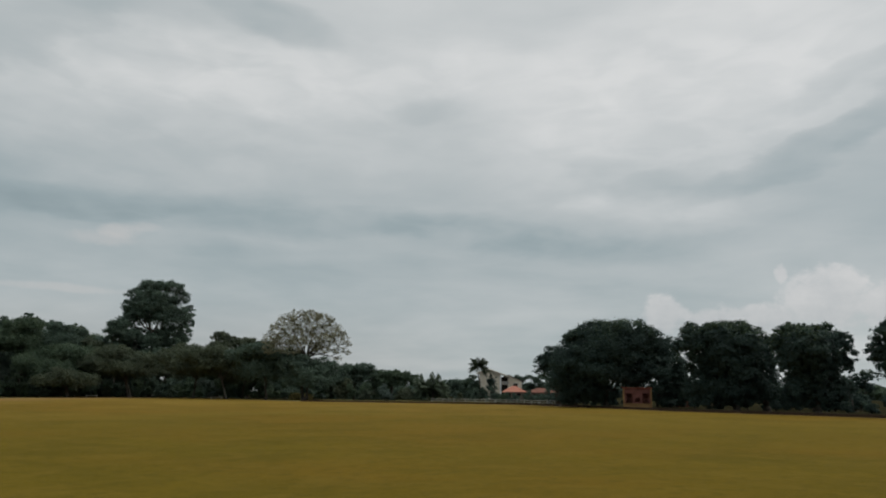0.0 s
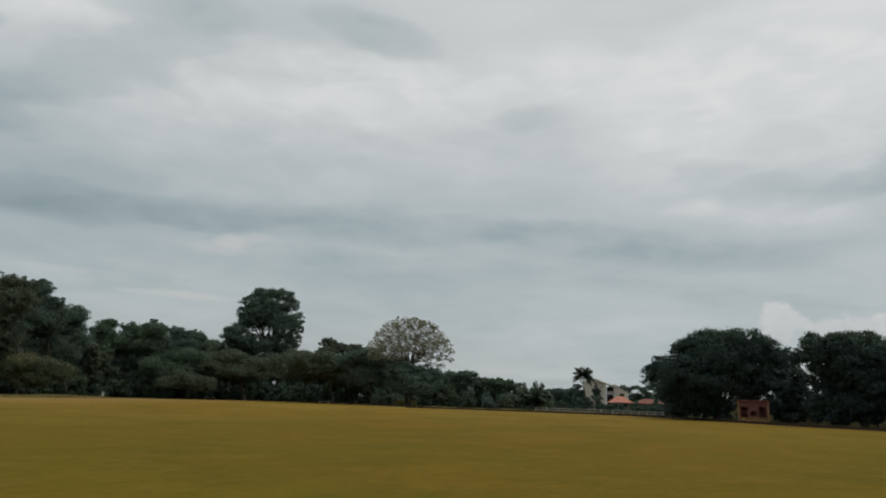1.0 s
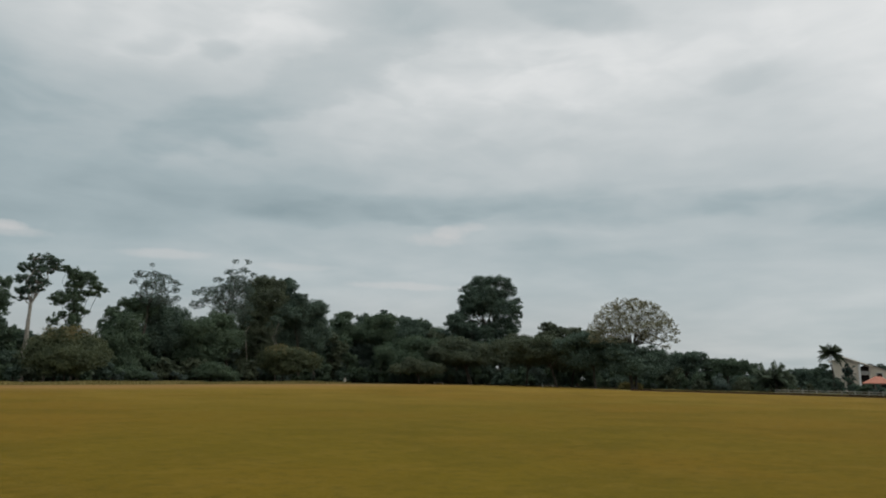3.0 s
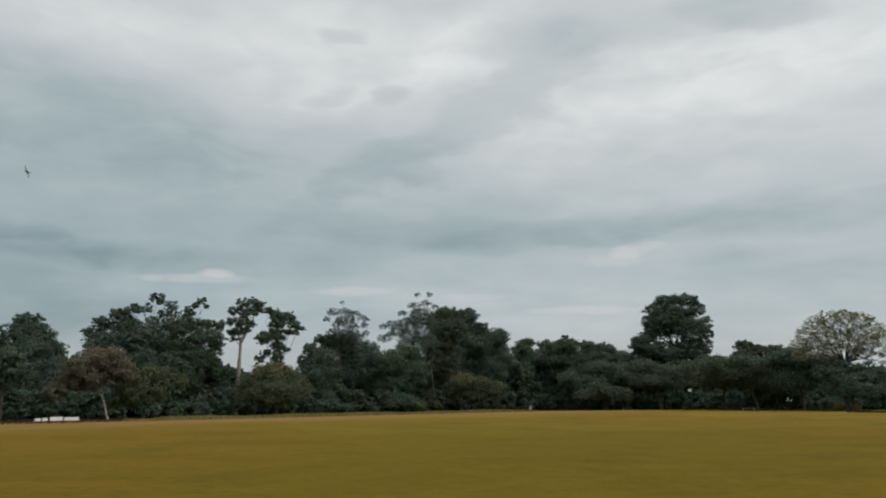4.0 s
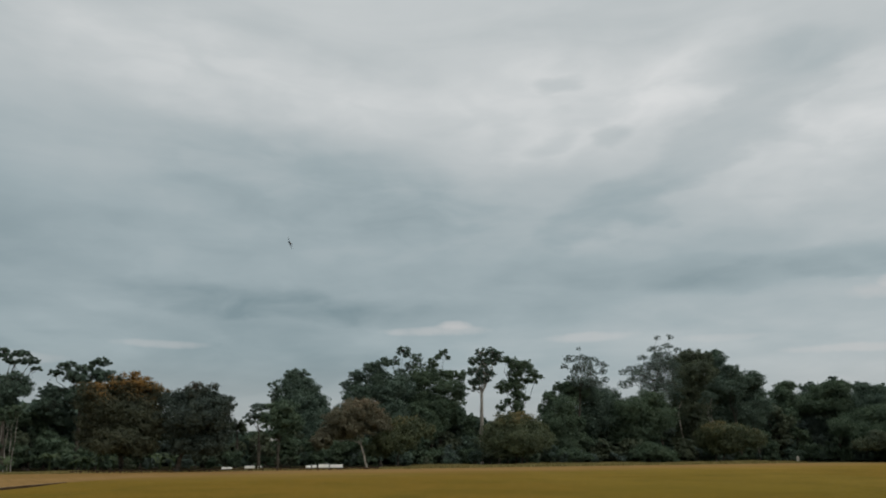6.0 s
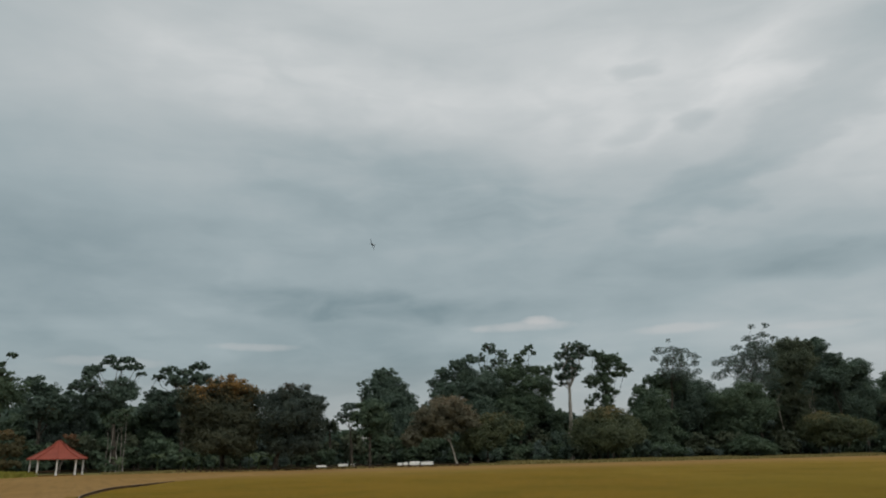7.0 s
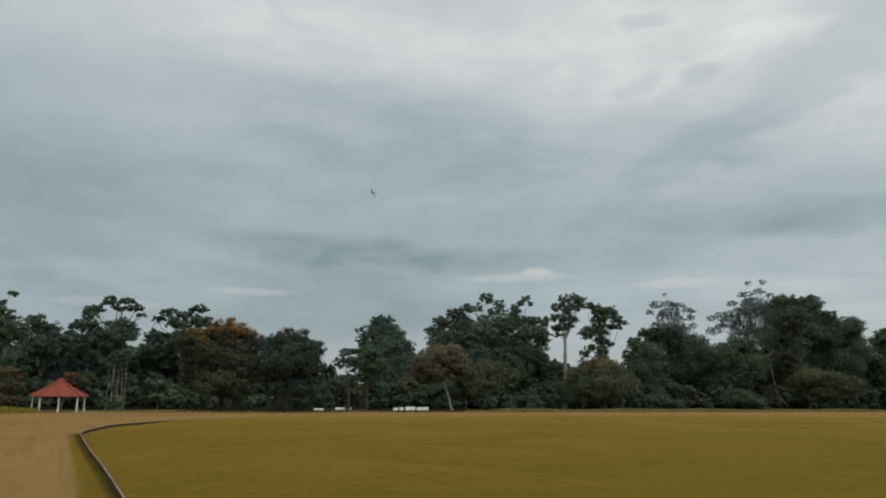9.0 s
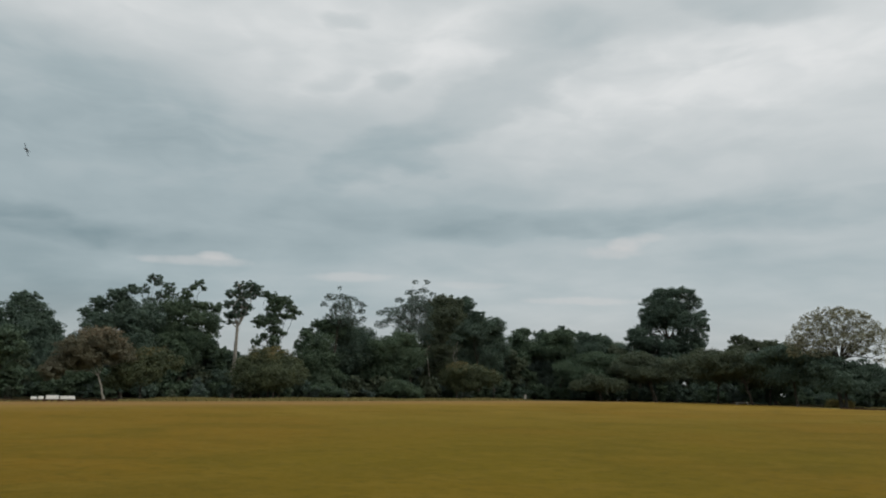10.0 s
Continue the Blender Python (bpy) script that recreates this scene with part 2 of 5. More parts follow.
BARK = bark_material("bark", (0.03, 0.026, 0.02), (0.11, 0.095, 0.075))
PALE_BARK = bark_material("pale_bark", (0.17, 0.155, 0.13), (0.40, 0.37, 0.32))


def grass_field(n):
    """Mown grass: darker and greener round the viewpoint, paler and tanner with distance from it."""
    p = place(n)
    far_mix = n.math("ADD", n.math("DIVIDE", n.add_length(p), 110.0), n.math("MULTIPLY", n.math("SUBTRACT", n.noise(p, 0.02, 3.0), 0.5), 0.9))
    big = n.noise(p, 0.13, 6.0, 0.68, 0.8)
    mid = n.noise(p, 0.55, 6.0, 0.72, 0.5)
    tuft = n.noise(p, 2.2, 5.0, 0.7)
    small = n.noise(p, 14.0, 4.0, 0.7)
    wide = n.noise(p, 0.035, 3.0, 0.55, 0.6)
    colour = n.mix(n.step(far_mix, 0.15, 1.15), (0.144, 0.102, 0.010), (0.262, 0.165, 0.033))
    colour = n.mix(n.math("MULTIPLY", n.step(wide, 0.42, 0.62), 0.6), colour, (0.190, 0.101, 0.013))
    colour = n.mix(n.math("MULTIPLY", n.step(big, 0.38, 0.70), 0.75), colour, (0.106, 0.080, 0.009))
    colour = n.mix(n.math("MULTIPLY", n.step(mid, 0.44, 0.68), 0.55), colour, (0.184, 0.121, 0.018))
    colour = n.mix(n.math("MULTIPLY", n.step(tuft, 0.44, 0.74), 0.66), colour, (0.080, 0.065, 0.008))
    colour = n.mix(n.math("MULTIPLY", n.step(small, 0.45, 0.8), 0.4), colour, (0.25, 0.18, 0.03))
    # worn to sand where the track runs along the far side
    axes = n.add("ShaderNodeSeparateXYZ")
    n.link(p, axes.inputs[0])
    worn = n.math("ADD", n.math("MULTIPLY", axes.outputs[0], -1.0), n.math("MULTIPLY", n.math("SUBTRACT", n.noise(p, 0.05, 5.0, 0.6), 0.5), 34.0))
    colour = n.mix(n.math("MULTIPLY", n.step(worn, 58.0, 96.0), 0.85), colour, (0.262, 0.156, 0.062))
    return principled(n, colour, 0.95, n.math("ADD", small, tuft), 0.6, 0.05, gloss=0.03)


def strip_grass(n):
    """Grass beside the kerb that thins out into bare sand away from it."""
    p = place(n)
    axes = n.add("ShaderNodeSeparateXYZ")
    n.link(p, axes.inputs[0])
    off = n.math("SUBTRACT", n.math("ADD", 1.38, n.math("MULTIPLY", axes.outputs[0], 0.0155)), axes.outputs[1])
    wide = n.math("ADD", 0.78, n.math("MULTIPLY", axes.outputs[0], 0.0065))
    bare = n.math("ADD", n.math("DIVIDE", off, wide), n.math("MULTIPLY", n.math("SUBTRACT", n.noise(p, 2.2, 6.0, 0.7), 0.5), 0.9))
    grass = grass_field(n)
    both = n.add("ShaderNodeMixShader")
    n.put(n.step(bare, 0.72, 1.12), both.inputs[0]), n.link(grass, both.inputs[1]), n.link(sand_track(n), both.inputs[2])
    return both.outputs[0]


def verge_grass(n):
    p = place(n)
    mid, small = n.noise(p, 0.25, 4.0, 0.6), n.noise(p, 7.0, 4.0, 0.7)
    colour = n.mix(n.step(mid, 0.35, 0.7), (0.150, 0.138, 0.045), (0.215, 0.175, 0.062))
    colour = n.mix(n.math("MULTIPLY", small, 0.4), colour, (0.05, 0.06, 0.02))
    return principled(n, colour, 0.95, small, 0.7, 0.05, gloss=0.1)


def sand_track(n):
    p = place(n)
    big, mid, small = n.noise(p, 0.08, 4.0, 0.6, 0.8), n.noise(p, 0.9, 5.0, 0.65), n.noise(p, 12.0, 4.0, 0.7)
    colour = n.mix(n.step(big, 0.3, 0.7), (0.206, 0.118, 0.035), (0.255, 0.152, 0.052))
    along = n.add("ShaderNodeVectorMath", operation="MULTIPLY")
    n.link(p, along.inputs[0])
    along.inputs[1].default_value = (0.05, 1.3, 1.0)
    rut = n.noise(along.outputs[0], 1.6, 4.0, 0.6, 0.3)
    colour = n.mix(n.math("MULTIPLY", n.step(rut, 0.46, 0.68), 0.55), colour, (0.165, 0.098, 0.028))
    colour = n.mix(n.math("MULTIPLY", n.step(mid, 0.5, 0.8), 0.5), colour, (0.15, 0.09, 0.024))
    return principled(n, colour, 0.95, small, 0.5, 0.03, gloss=0.1)


def plain(colour, other, scale=2.0, rough=0.8, gloss=0.12):
    def build(n):
        p = place(n)
        g, s = n.noise(p, scale, 5.0, 0.65), n.noise(p, scale * 9, 3.0, 0.6)
        fac = n.math("ADD", n.math("MULTIPLY", n.step(g, 0.35, 0.75), 0.7), n.math("MULTIPLY", s, 0.3))
        return principled(n, n.mix(fac, colour, other), rough, s, 0.2, 0.02, gloss=gloss)

    return build


FIELD = material("dry_grass", grass_field)
STRIP_GRASS = material("strip_grass", strip_grass)
VERGE = material("verge_grass", verge_grass)
SAND = material("sand", sand_track)
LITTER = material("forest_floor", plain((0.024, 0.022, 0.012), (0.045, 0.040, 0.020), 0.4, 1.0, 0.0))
WHITE_PAINT = material("white_paint", plain((0.72, 0.71, 0.68), (0.5, 0.49, 0.45), 1.2, 0.6))
CREAM_WALL = material("cream_plaster", plain((0.84, 0.76, 0.63), (0.70, 0.61, 0.49), 0.7, 0.85))
RED_ROOF = material("red_roof", plain((0.25, 0.058, 0.036), (0.17, 0.042, 0.028), 1.0, 0.6))
DULL_ROOF = material("dull_roof", plain((0.24, 0.105, 0.075), (0.15, 0.072, 0.055), 1.0, 0.8))
ORANGE_TILE = material("orange_tile", plain((0.48, 0.205, 0.145), (0.36, 0.150, 0.105), 0.8, 0.75))
PINK_PAINT = material("pink_paint", plain((0.20, 0.082, 0.068), (0.13, 0.056, 0.048), 1.5, 0.7))
YELLOW_PAINT = material("yellow_paint", plain((0.34, 0.20, 0.09), (0.24, 0.14, 0.065), 1.5, 0.7))
DARK_GAP = material("dark_interior", plain((0.02, 0.018, 0.016), (0.035, 0.03, 0.027), 1.0, 0.8))
KERB_SIDE = material("kerb_side", plain((0.046, 0.029, 0.018), (0.085, 0.052, 0.030), 2.5, 0.9))
KERB_TOP = material("kerb_top", plain((0.34, 0.28, 0.21), (0.12, 0.08, 0.055), 2.0, 0.85))
CONCRETE = material("concrete", plain((0.42, 0.40, 0.37), (0.30, 0.29, 0.27), 1.5, 0.85))
GREY_ROOF = material("grey_roof", plain((0.16, 0.13, 0.11), (0.10, 0.085, 0.075), 0.8, 0.7))
PLANE_PAINT = material("plane_paint", plain((0.03, 0.045, 0.06), (0.06, 0.08, 0.10), 4.0, 0.4))
PLANE_WHITE = material("plane_white", plain((0.55, 0.56, 0.56), (0.4, 0.42, 0.42), 4.0, 0.4))
SALMON = material("salmon_plaster", plain((0.24, 0.115, 0.08), (0.17, 0.085, 0.06), 1.5, 0.85))
WHITEWASH = material("whitewash", plain((0.86, 0.85, 0.82), (0.74, 0.73, 0.70), 1.2, 0.8))
# fence white with the shade on it put into the colour
SHADED_WHITE = material("shaded_white", plain((0.40, 0.39, 0.35), (0.26, 0.25, 0.22), 1.2, 0.7))
DULL_WALL = material("dull_wall", plain((0.26, 0.21, 0.17), (0.18, 0.145, 0.115), 0.8, 0.85))
STONE = material("stone", plain((0.45, 0.42, 0.36), (0.28, 0.26, 0.22), 3.0, 0.9))


# ---- building blocks ----
def part(name, bm, mat, parent=None, label=""):
    mesh = bpy.data.meshes.new(name)
    bm.to_mesh(mesh)
    bm.free()
    mesh.materials.append(mat)
    ob = new(name, mesh)
    ob.parent = parent
    if label:
        tagged(ob, label)
    return ob


def raw(name, verts, faces, mat, parent=None):
    mesh = bpy.data.meshes.new(name)
    mesh.from_pydata(verts, [], faces)
    mesh.materials.append(mat)
    ob = new(name, mesh)
    ob.parent = parent
    return ob


def box(bm, x0, x1, y0, y1, z0, z1, bevel=0.0):
    r = bmesh.ops.create_cube(bm, size=1.0, matrix=Matrix.LocRotScale(((x0 + x1) / 2, (y0 + y1) / 2, (z0 + z1) / 2), None, (x1 - x0, y1 - y0, z1 - z0)))
    if bevel:
        edges = list({e for v in r["verts"] for e in v.link_edges})
        bmesh.ops.bevel(bm, geom=edges, offset=bevel, segments=1, affect="EDGES")
    return bm


def a_box(x0, x1, y0, y1, z0, z1, bevel=0.0):
    return box(bmesh.new(), x0, x1, y0, y1, z0, z1, bevel)


def tube(bm, points, radii, sides=7):
    """A tapered tube through points."""
    rings = []
    for i, (p, r) in enumerate(zip(points, radii)):
        a = Vector(points[max(i - 1, 0)])
        b = Vector(points[min(i + 1, len(points) - 1)])
        q = (b - a).to_track_quat("Z", "Y")
        rings.append([bm.verts.new(Vector(p) + q @ Vector((r * math.cos(k * 2 * math.pi / sides), r * math.sin(k * 2 * math.pi / sides), 0))) for k in range(sides)])
    for u, v in zip(rings, rings[1:]):
        for k in range(sides):
            bm.faces.new((u[k], u[(k + 1) % sides], v[(k + 1) % sides], v[k]))
    bm.faces.new(rings[-1])
    bm.faces.new(rings[0][::-1])
    return bm


def bent(rng, a, b, n=4, sag=0.12):
    """Points of a limb from a to b, a little crooked and rising late."""
    a, b = Vector(a), Vector(b)
    size = (b - a).length
    pts = []
    for i in range(n + 1):
        f = i / n
        p = a.lerp(b, f)
        if 0 < i < n:
            p += Vector(rng.normal(0, sag * 0.35, 3)) * size
            p.z += math.sin(f * math.pi) * size * sag * 0.6
        pts.append(p)
    return pts


def unit(rng, n):
    d = rng.normal(size=(n, 3))
    return d / np.linalg.norm(d, axis=1)[:, None]


def leaves_on(rng, centres, normals, size, spread=0.9, slim=0.8):
    """One pointed leaf spray at each centre, turned loosely along its normal; returns (n, 3, 3)."""
    n = len(centres)
    nor = normals + spread * rng.normal(size=(n, 3)) * 0.7 + np.array((0, 0, 0.25))
    nor /= np.linalg.norm(nor, axis=1)[:, None] + 1e-9
    u = np.cross(nor, unit(rng, n))
    u /= np.linalg.norm(u, axis=1)[:, None] + 1e-9
    v = np.cross(nor, u)
    s = size * rng.uniform(0.6, 1.35, (n, 1))
    u, v = u * s * 0.5, v * s * 0.5 * slim
    return np.stack([centres - u, centres + u * 0.7 + v, centres + u * 0.7 - v], 1)


def leaf_mesh(name, blades):
    n = len(blades)
    mesh = bpy.data.meshes.new(name)
    mesh.vertices.add(3 * n)
    mesh.vertices.foreach_set("co", blades.reshape(-1).astype(np.float32))
    mesh.loops.add(3 * n)
    mesh.loops.foreach_set("vertex_index", np.arange(3 * n, dtype=np.int32))
    mesh.polygons.add(n)
    mesh.polygons.foreach_set("loop_start", np.arange(0, 3 * n, 3, dtype=np.int32))
    mesh.update(calc_edges=True)
    return mesh


def lobe_area(rx, ry, rz):
    return 4 * math.pi * (((rx * ry) ** 1.6 + (rx * rz) ** 1.6 + (ry * rz) ** 1.6) / 3) ** (1 / 1.6)


def leaf_crown(rng, blobs, size, cover, per_area, heart=True, low=-0.6, tight=1.0):
    """A crown: leaf sprays over small ragged clumps over lobes, with coarse shaded leaves at its heart."""
    blades, all_c = [], []
    for cx, cy, cz, rx, ry, rz in blobs:
        area = lobe_area(rx, ry, rz)
        n = max(8, int(area * per_area * 1.9))
        d = unit(rng, 3 * n)
        d = d[(d[:, 2] > low) | (rng.random(3 * n) < 0.45)][:n]
        # the lobe itself is uneven: bulges and hollows over its face
        bulge = 1.0 + 0.10 * np.sin(d @ rng.normal(0, 4.0, 3) + rng.uniform(0, 6)) + 0.07 * np.sin(d @ rng.normal(0, 8.0, 3))
        cs = np.array((cx, cy, cz)) + d * (bulge * rng.uniform(0.62, 1.04, len(d)))[:, None] * np.array((rx, ry, rz))
        rs = np.clip(rng.uniform(0.10, 0.27, len(d)) * (rx * rz) ** 0.5 * tight, 0.16, 0.95)
        share = rs ** 2 / (rs ** 2).sum()
        counts = np.maximum(3, (cover * area / (size * size * 0.34) * share).astype(int))
        which = np.repeat(np.arange(len(cs)), counts)
        v = unit(rng, len(which))
        reach = rs[which] * (0.25 + 1.1 * rng.random(len(which)) ** 0.8)
        at = cs[which] + v * reach[:, None] * np.array((1.25, 1.25, 0.8))
        blades.append(leaves_on(rng, at, v + 0.5 * d[which], size))
        all_c.append(cs)
        if heart:
            n = int(24 + 7 * rx * rz)
            v = unit(rng, n)
            at = np.array((cx, cy, cz)) + v * rng.uniform(0.2, 0.72, (n, 1)) * np.array((rx, ry, rz))
            blades.append(leaves_on(rng, at, v, 0.55 * (rx * rz) ** 0.5, 0.6, 0.9))
    return np.concatenate(blades), np.concatenate(all_c)


#            leaf, leaf size, cover, clumps per m2, heart, trunk radius, bark, label, category
KINDS = {
    "dark": ("dark", 0.46, 1.2, 0.55, True, 0.28, BARK, "broadleaf tree with a dense dark green crown at the forest"),
    "dome": ("dark", 0.42, 1.4, 0.8, True, 0.3, BARK, "rounded forest tree smothered in dark green creeper"),
    "green": ("green", 0.46, 1.2, 0.55, True, 0.25, BARK, "bushy mid-green broadleaf tree at the forest edge"),
    "bluish": ("bluish", 0.46, 1.2, 0.6, True, 0.2, BARK, "low tree with dull grey-green leaves at the forest"),
    "vine": ("green", 0.38, 1.35, 0.7, True, 0.3, BARK, "tall ragged forest tree hung with green climbing vines"),
    "spread": ("dark", 0.36, 1.5, 0.7, True, 0.32, BARK, "tall forest tree with flat spreading tiers of dark foliage"),
    "orange": ("orange", 0.34, 1.5, 0.7, True, 0.3, BARK, "round shade tree with rusty orange leaves over its top"),
    "plum": ("plum", 0.34, 1.5, 0.7, True, 0.28, BARK, "round shade tree with dark purplish green leaves"),
    "airy_green": ("bluish", 0.28, 0.7, 0.8, False, 0.12, BARK, "slender tree with a thin open grey-green crown"),
    "airy": ("bluish", 0.23, 0.48, 2.0, False, 0.24, BARK, "tall sparse forest tree with bare branches and thin leaf tufts"),
    "airy_dark": ("dark", 0.32, 0.85, 0.7, False, 0.26, BARK, "tall forest tree with an open crown of dark leaf tufts"),
    "brown": ("brown", 0.32, 1.35, 0.7, True, 0.15, PALE_BARK, "leaning tree with a brownish crown and pale trunk"),
    "olive": ("olive", 0.38, 1.3, 0.7, True, 0.16, BARK, "low spreading tree with yellowish olive leaves beside the field"),
    "olive_dark": ("olive_dark", 0.44, 1.15, 0.6, True, 0.3, BARK, "tall forest tree with dull olive green foliage"),
    "pale": ("dark", 0.34, 1.6, 0.7, False, 0.42, PALE_BARK, "tall emergent tree with a pale bare trunk and open crown"),
    "bush": ("green", 0.28, 1.4, 0.8, True, 0.08, BARK, "low green bush at the edge of the field"),
    "rust": ("rust", 0.3, 1.25, 0.7, True, 0.14, BARK, "small tree with rust-brown leaves behind the pavilion"),
    "sapling": ("green", 0.3, 1.0, 0.7, False, 0.05, PALE_BARK, "slender young tree on a thin pale trunk before the forest"),
    "pale_thin": ("dark", 0.32, 1.1, 0.65, False, 0.2, PALE_BARK, "forest tree with a slim pale trunk among dark crowns"),
    "brown_rust": ("brown_rust", 0.3, 1.35, 0.7, True, 0.16, BARK, "bushy tree with dull brownish olive leaves near the pavilion"),
    "umbrella": ("olive_dark", 0.44, 1.2, 0.6, True, 0.24, BARK, "umbrella-shaped tree with flat layered green foliage"),
    "grand": ("dark", 0.42, 1.6, 0.55, False, 0.7, BARK, "huge round-crowned tree standing above the forest"),
    "flower": ("flower", 0.27, 0.46, 1.9, False, 0.35, BARK, "big flowering tree with an open crown of pale blossom"),
    "oak_thin": ("oak", 0.34, 1.1, 0.7, False, 0.2, BARK, "slender dark shade tree with sky showing through it"),
    "shrub": ("green", 0.42, 1.1, 0.6, True, 0.12, BARK, "shrub"),
    "oak": ("oak", 0.31, 1.5, 0.75, True, 0.38, BARK, "broad shade tree with a very dark dense crown"),
}
OPEN_CROWNS = ("sapling", "oak_thin", "spread", "airy", "airy_dark", "airy_green", "pale", "flower", "grand")
seed = 0


def tree(kind, x, y, turn, lobes, lean=0.0, name="tree", words="", leaf_size=0.0, limbs=True):
    """A tree at x, y; lobes of its crown as (sideways, height, half width, half height), seen from the field."""
    global seed
    seed += 1
    rng = np.random.default_rng(seed)
    leaf, size, cover, per_area, heart, girth, bark, label = KINDS[kind]
    if kind == "bush":
        name, limbs = "bush", False
    if leaf_size:
        size, cover, per_area = leaf_size, 0.95, 0.5
    thing = new(name)
    thing.matrix_world = pose(x, y, 0, 0, 0, turn)
    tagged(thing, words or label, name, kind + " " + name + "s")
    wide = max(r for _, _, r, _ in lobes)
    blobs = []
    for sx, sz, rx, rz in lobes:
        blobs.append((sx, rng.uniform(-0.35, 0.35) * wide, max(sz, rz * 0.9), rx, rx * rng.uniform(0.85, 1.1), rz))
    blades, cs = leaf_crown(rng, blobs, size * 0.8, cover, per_area, heart, tight=0.6 if kind in ("flower", "airy", "airy_green") else 1.0)
    blades = blades[blades[:, :, 2].min(axis=1) > 0.02]
    # trunk up to a fork below the lowest lobes, limbs to each lobe
    order = sorted(blobs, key=lambda b: b[2])
    tallest = max(b[2] for b in blobs)
    mean_x = sum(b[0] * b[3] for b in blobs) / sum(b[3] for b in blobs)
    fork = Vector((mean_x * 0.4, 0, max(0.5, min(order[0][2], tallest * (0.62 if kind in OPEN_CROWNS else 0.4)))))
    if lean:
        fork.x = -math.tan(radians(-lean)) * fork.z
    foot = Vector((0, 0, -0.15))
    pts = bent(rng, foot, fork, 4, 0.05)
    trunk = part("trunk", tube(bmesh.new(), pts, [girth * k for k in (1.5, 1.05, 0.95, 0.85, 0.75)], 9), bark, thing)
    for b in blobs:
        if not limbs:
            break
        end = Vector((b[0], b[1], b[2] + b[5] * 0.2))
        start = fork if (end - fork).length > 0.5 else foot
        r = girth * min(0.55, 0.25 + 0.06 * b[3])
        part("limb", tube(bmesh.new(), bent(rng, start, end, 4, 0.14), [r, r * 0.8, r * 0.6, r * 0.42, r * 0.2], 6), bark, thing)
    if kind in OPEN_CROWNS:
        # twigs that carry the separate leaf tufts
        bm = bmesh.new()
        centres = np.array([b[:3] for b in blobs])
        for c in cs[:: max(1, len(cs) // (150 if kind == "flower" else 260))]:
            k = int(np.argmin(((centres - c) ** 2).sum(1)))
            tube(bm, bent(rng, centres[k], c, 2, 0.12), [girth * 0.12, girth * 0.09, girth * 0.05], 4)
        tagged(part("twig_work", bm, bark, thing), kind="stuff")
    mesh = leaf_mesh("crown", blades)
    mesh.materials.append(LEAF[leaf])
    new("crown", mesh).parent = thing
    return thing


# ---- ground ----
def sheet_of(name, outline, z, mat, label, category):
    bm = bmesh.new()
    bm.faces.new([bm.verts.new((x, y, z)) for x, y in outline])
    bmesh.ops.triangulate(bm, faces=bm.faces[:])
    bmesh.ops.recalc_face_normals(bm, faces=bm.faces[:])
    ob = part(name, bm, mat)
    return tagged(ob, label, category, kind="structure")


def curve_through(points, n=10):
    """Catmull-Rom points through a short list."""
    pts = [Vector(p) for p in points]
    pts = [pts[0] * 2 - pts[1]] + pts + [pts[-1] * 2 - pts[-2]]
    out = []
    for a, b, c, d in zip(pts, pts[1:], pts[2:], pts[3:]):
        for i in range(n):
            t = i / n
            out.append(0.5 * (2 * b + (c - a) * t + (2 * a - 5 * b + 4 * c - d) * t * t + (3 * b - a - 3 * c + d) * t ** 3))
    return out + [pts[-2]]


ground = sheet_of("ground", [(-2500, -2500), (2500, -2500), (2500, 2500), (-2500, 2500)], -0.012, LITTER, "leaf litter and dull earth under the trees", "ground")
KERB = [(22.0, 1.4), (-2.0, 1.4), (-14.8, 1.25), (-23.1, 1.12), (-30.0, 0.95), (-37.7, 0.84), (-42.5, 0.88), (-47.8, 1.7), (-52.9, 2.9), (-57.1, 4.9), (-65.5, 8.0)]
kerb_line = curve_through(KERB, 8)
FAR_EDGE = [(-97, -60), (-97, 40), (-97, 100), (-98, 152), (-84, 180), (-66, 186), (-48, 172), (-26, 142), (-1, 131), (12, 122), (19, 107), (26, 87), (34, 74), (39, 66), (60, 40), (90, -60)]
sheet_of("verge", [(-108, -70), (-108, 152), (-88, 184), (-66, 189.5), (-46, 175), (-24, 148), (0, 138), (10, 128), (16, 100), (20, 40), (20, -70)], -0.006, VERGE, "rough green verge between field and trees", "grass")
sheet_of("sand_track", FAR_EDGE, 0.0, SAND, "pale sandy riding track round the grass field", "track")
# the grass infield, bounded by the kerb near by and by the track far off
infield = [(p.x, p.y + 0.1) for p in kerb_line] + [(-74, 14), (-80, 24), (-85, 40), (-88, 100), (-90, 150), (-79, 172), (-66, 180), (-48, 168), (-26, 139), (-1, 128.5), (12, 119.5), (18, 106), (25, 86), (33, 73), (38, 65), (58, 38), (60, 1.4)]
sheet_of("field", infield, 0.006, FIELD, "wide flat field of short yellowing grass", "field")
# strip of grass along the kerb's outer side, thinning out into the sand
side = [(p.x, p.y - 0.02) for p in curve_through(KERB, 12) if p.x > -45]
sheet_of("grass_strip", side + [(x, y - 1.25) for x, y in reversed(side)], 0.005, STRIP_GRASS, "narrow strip of grass along the kerb", "grass")


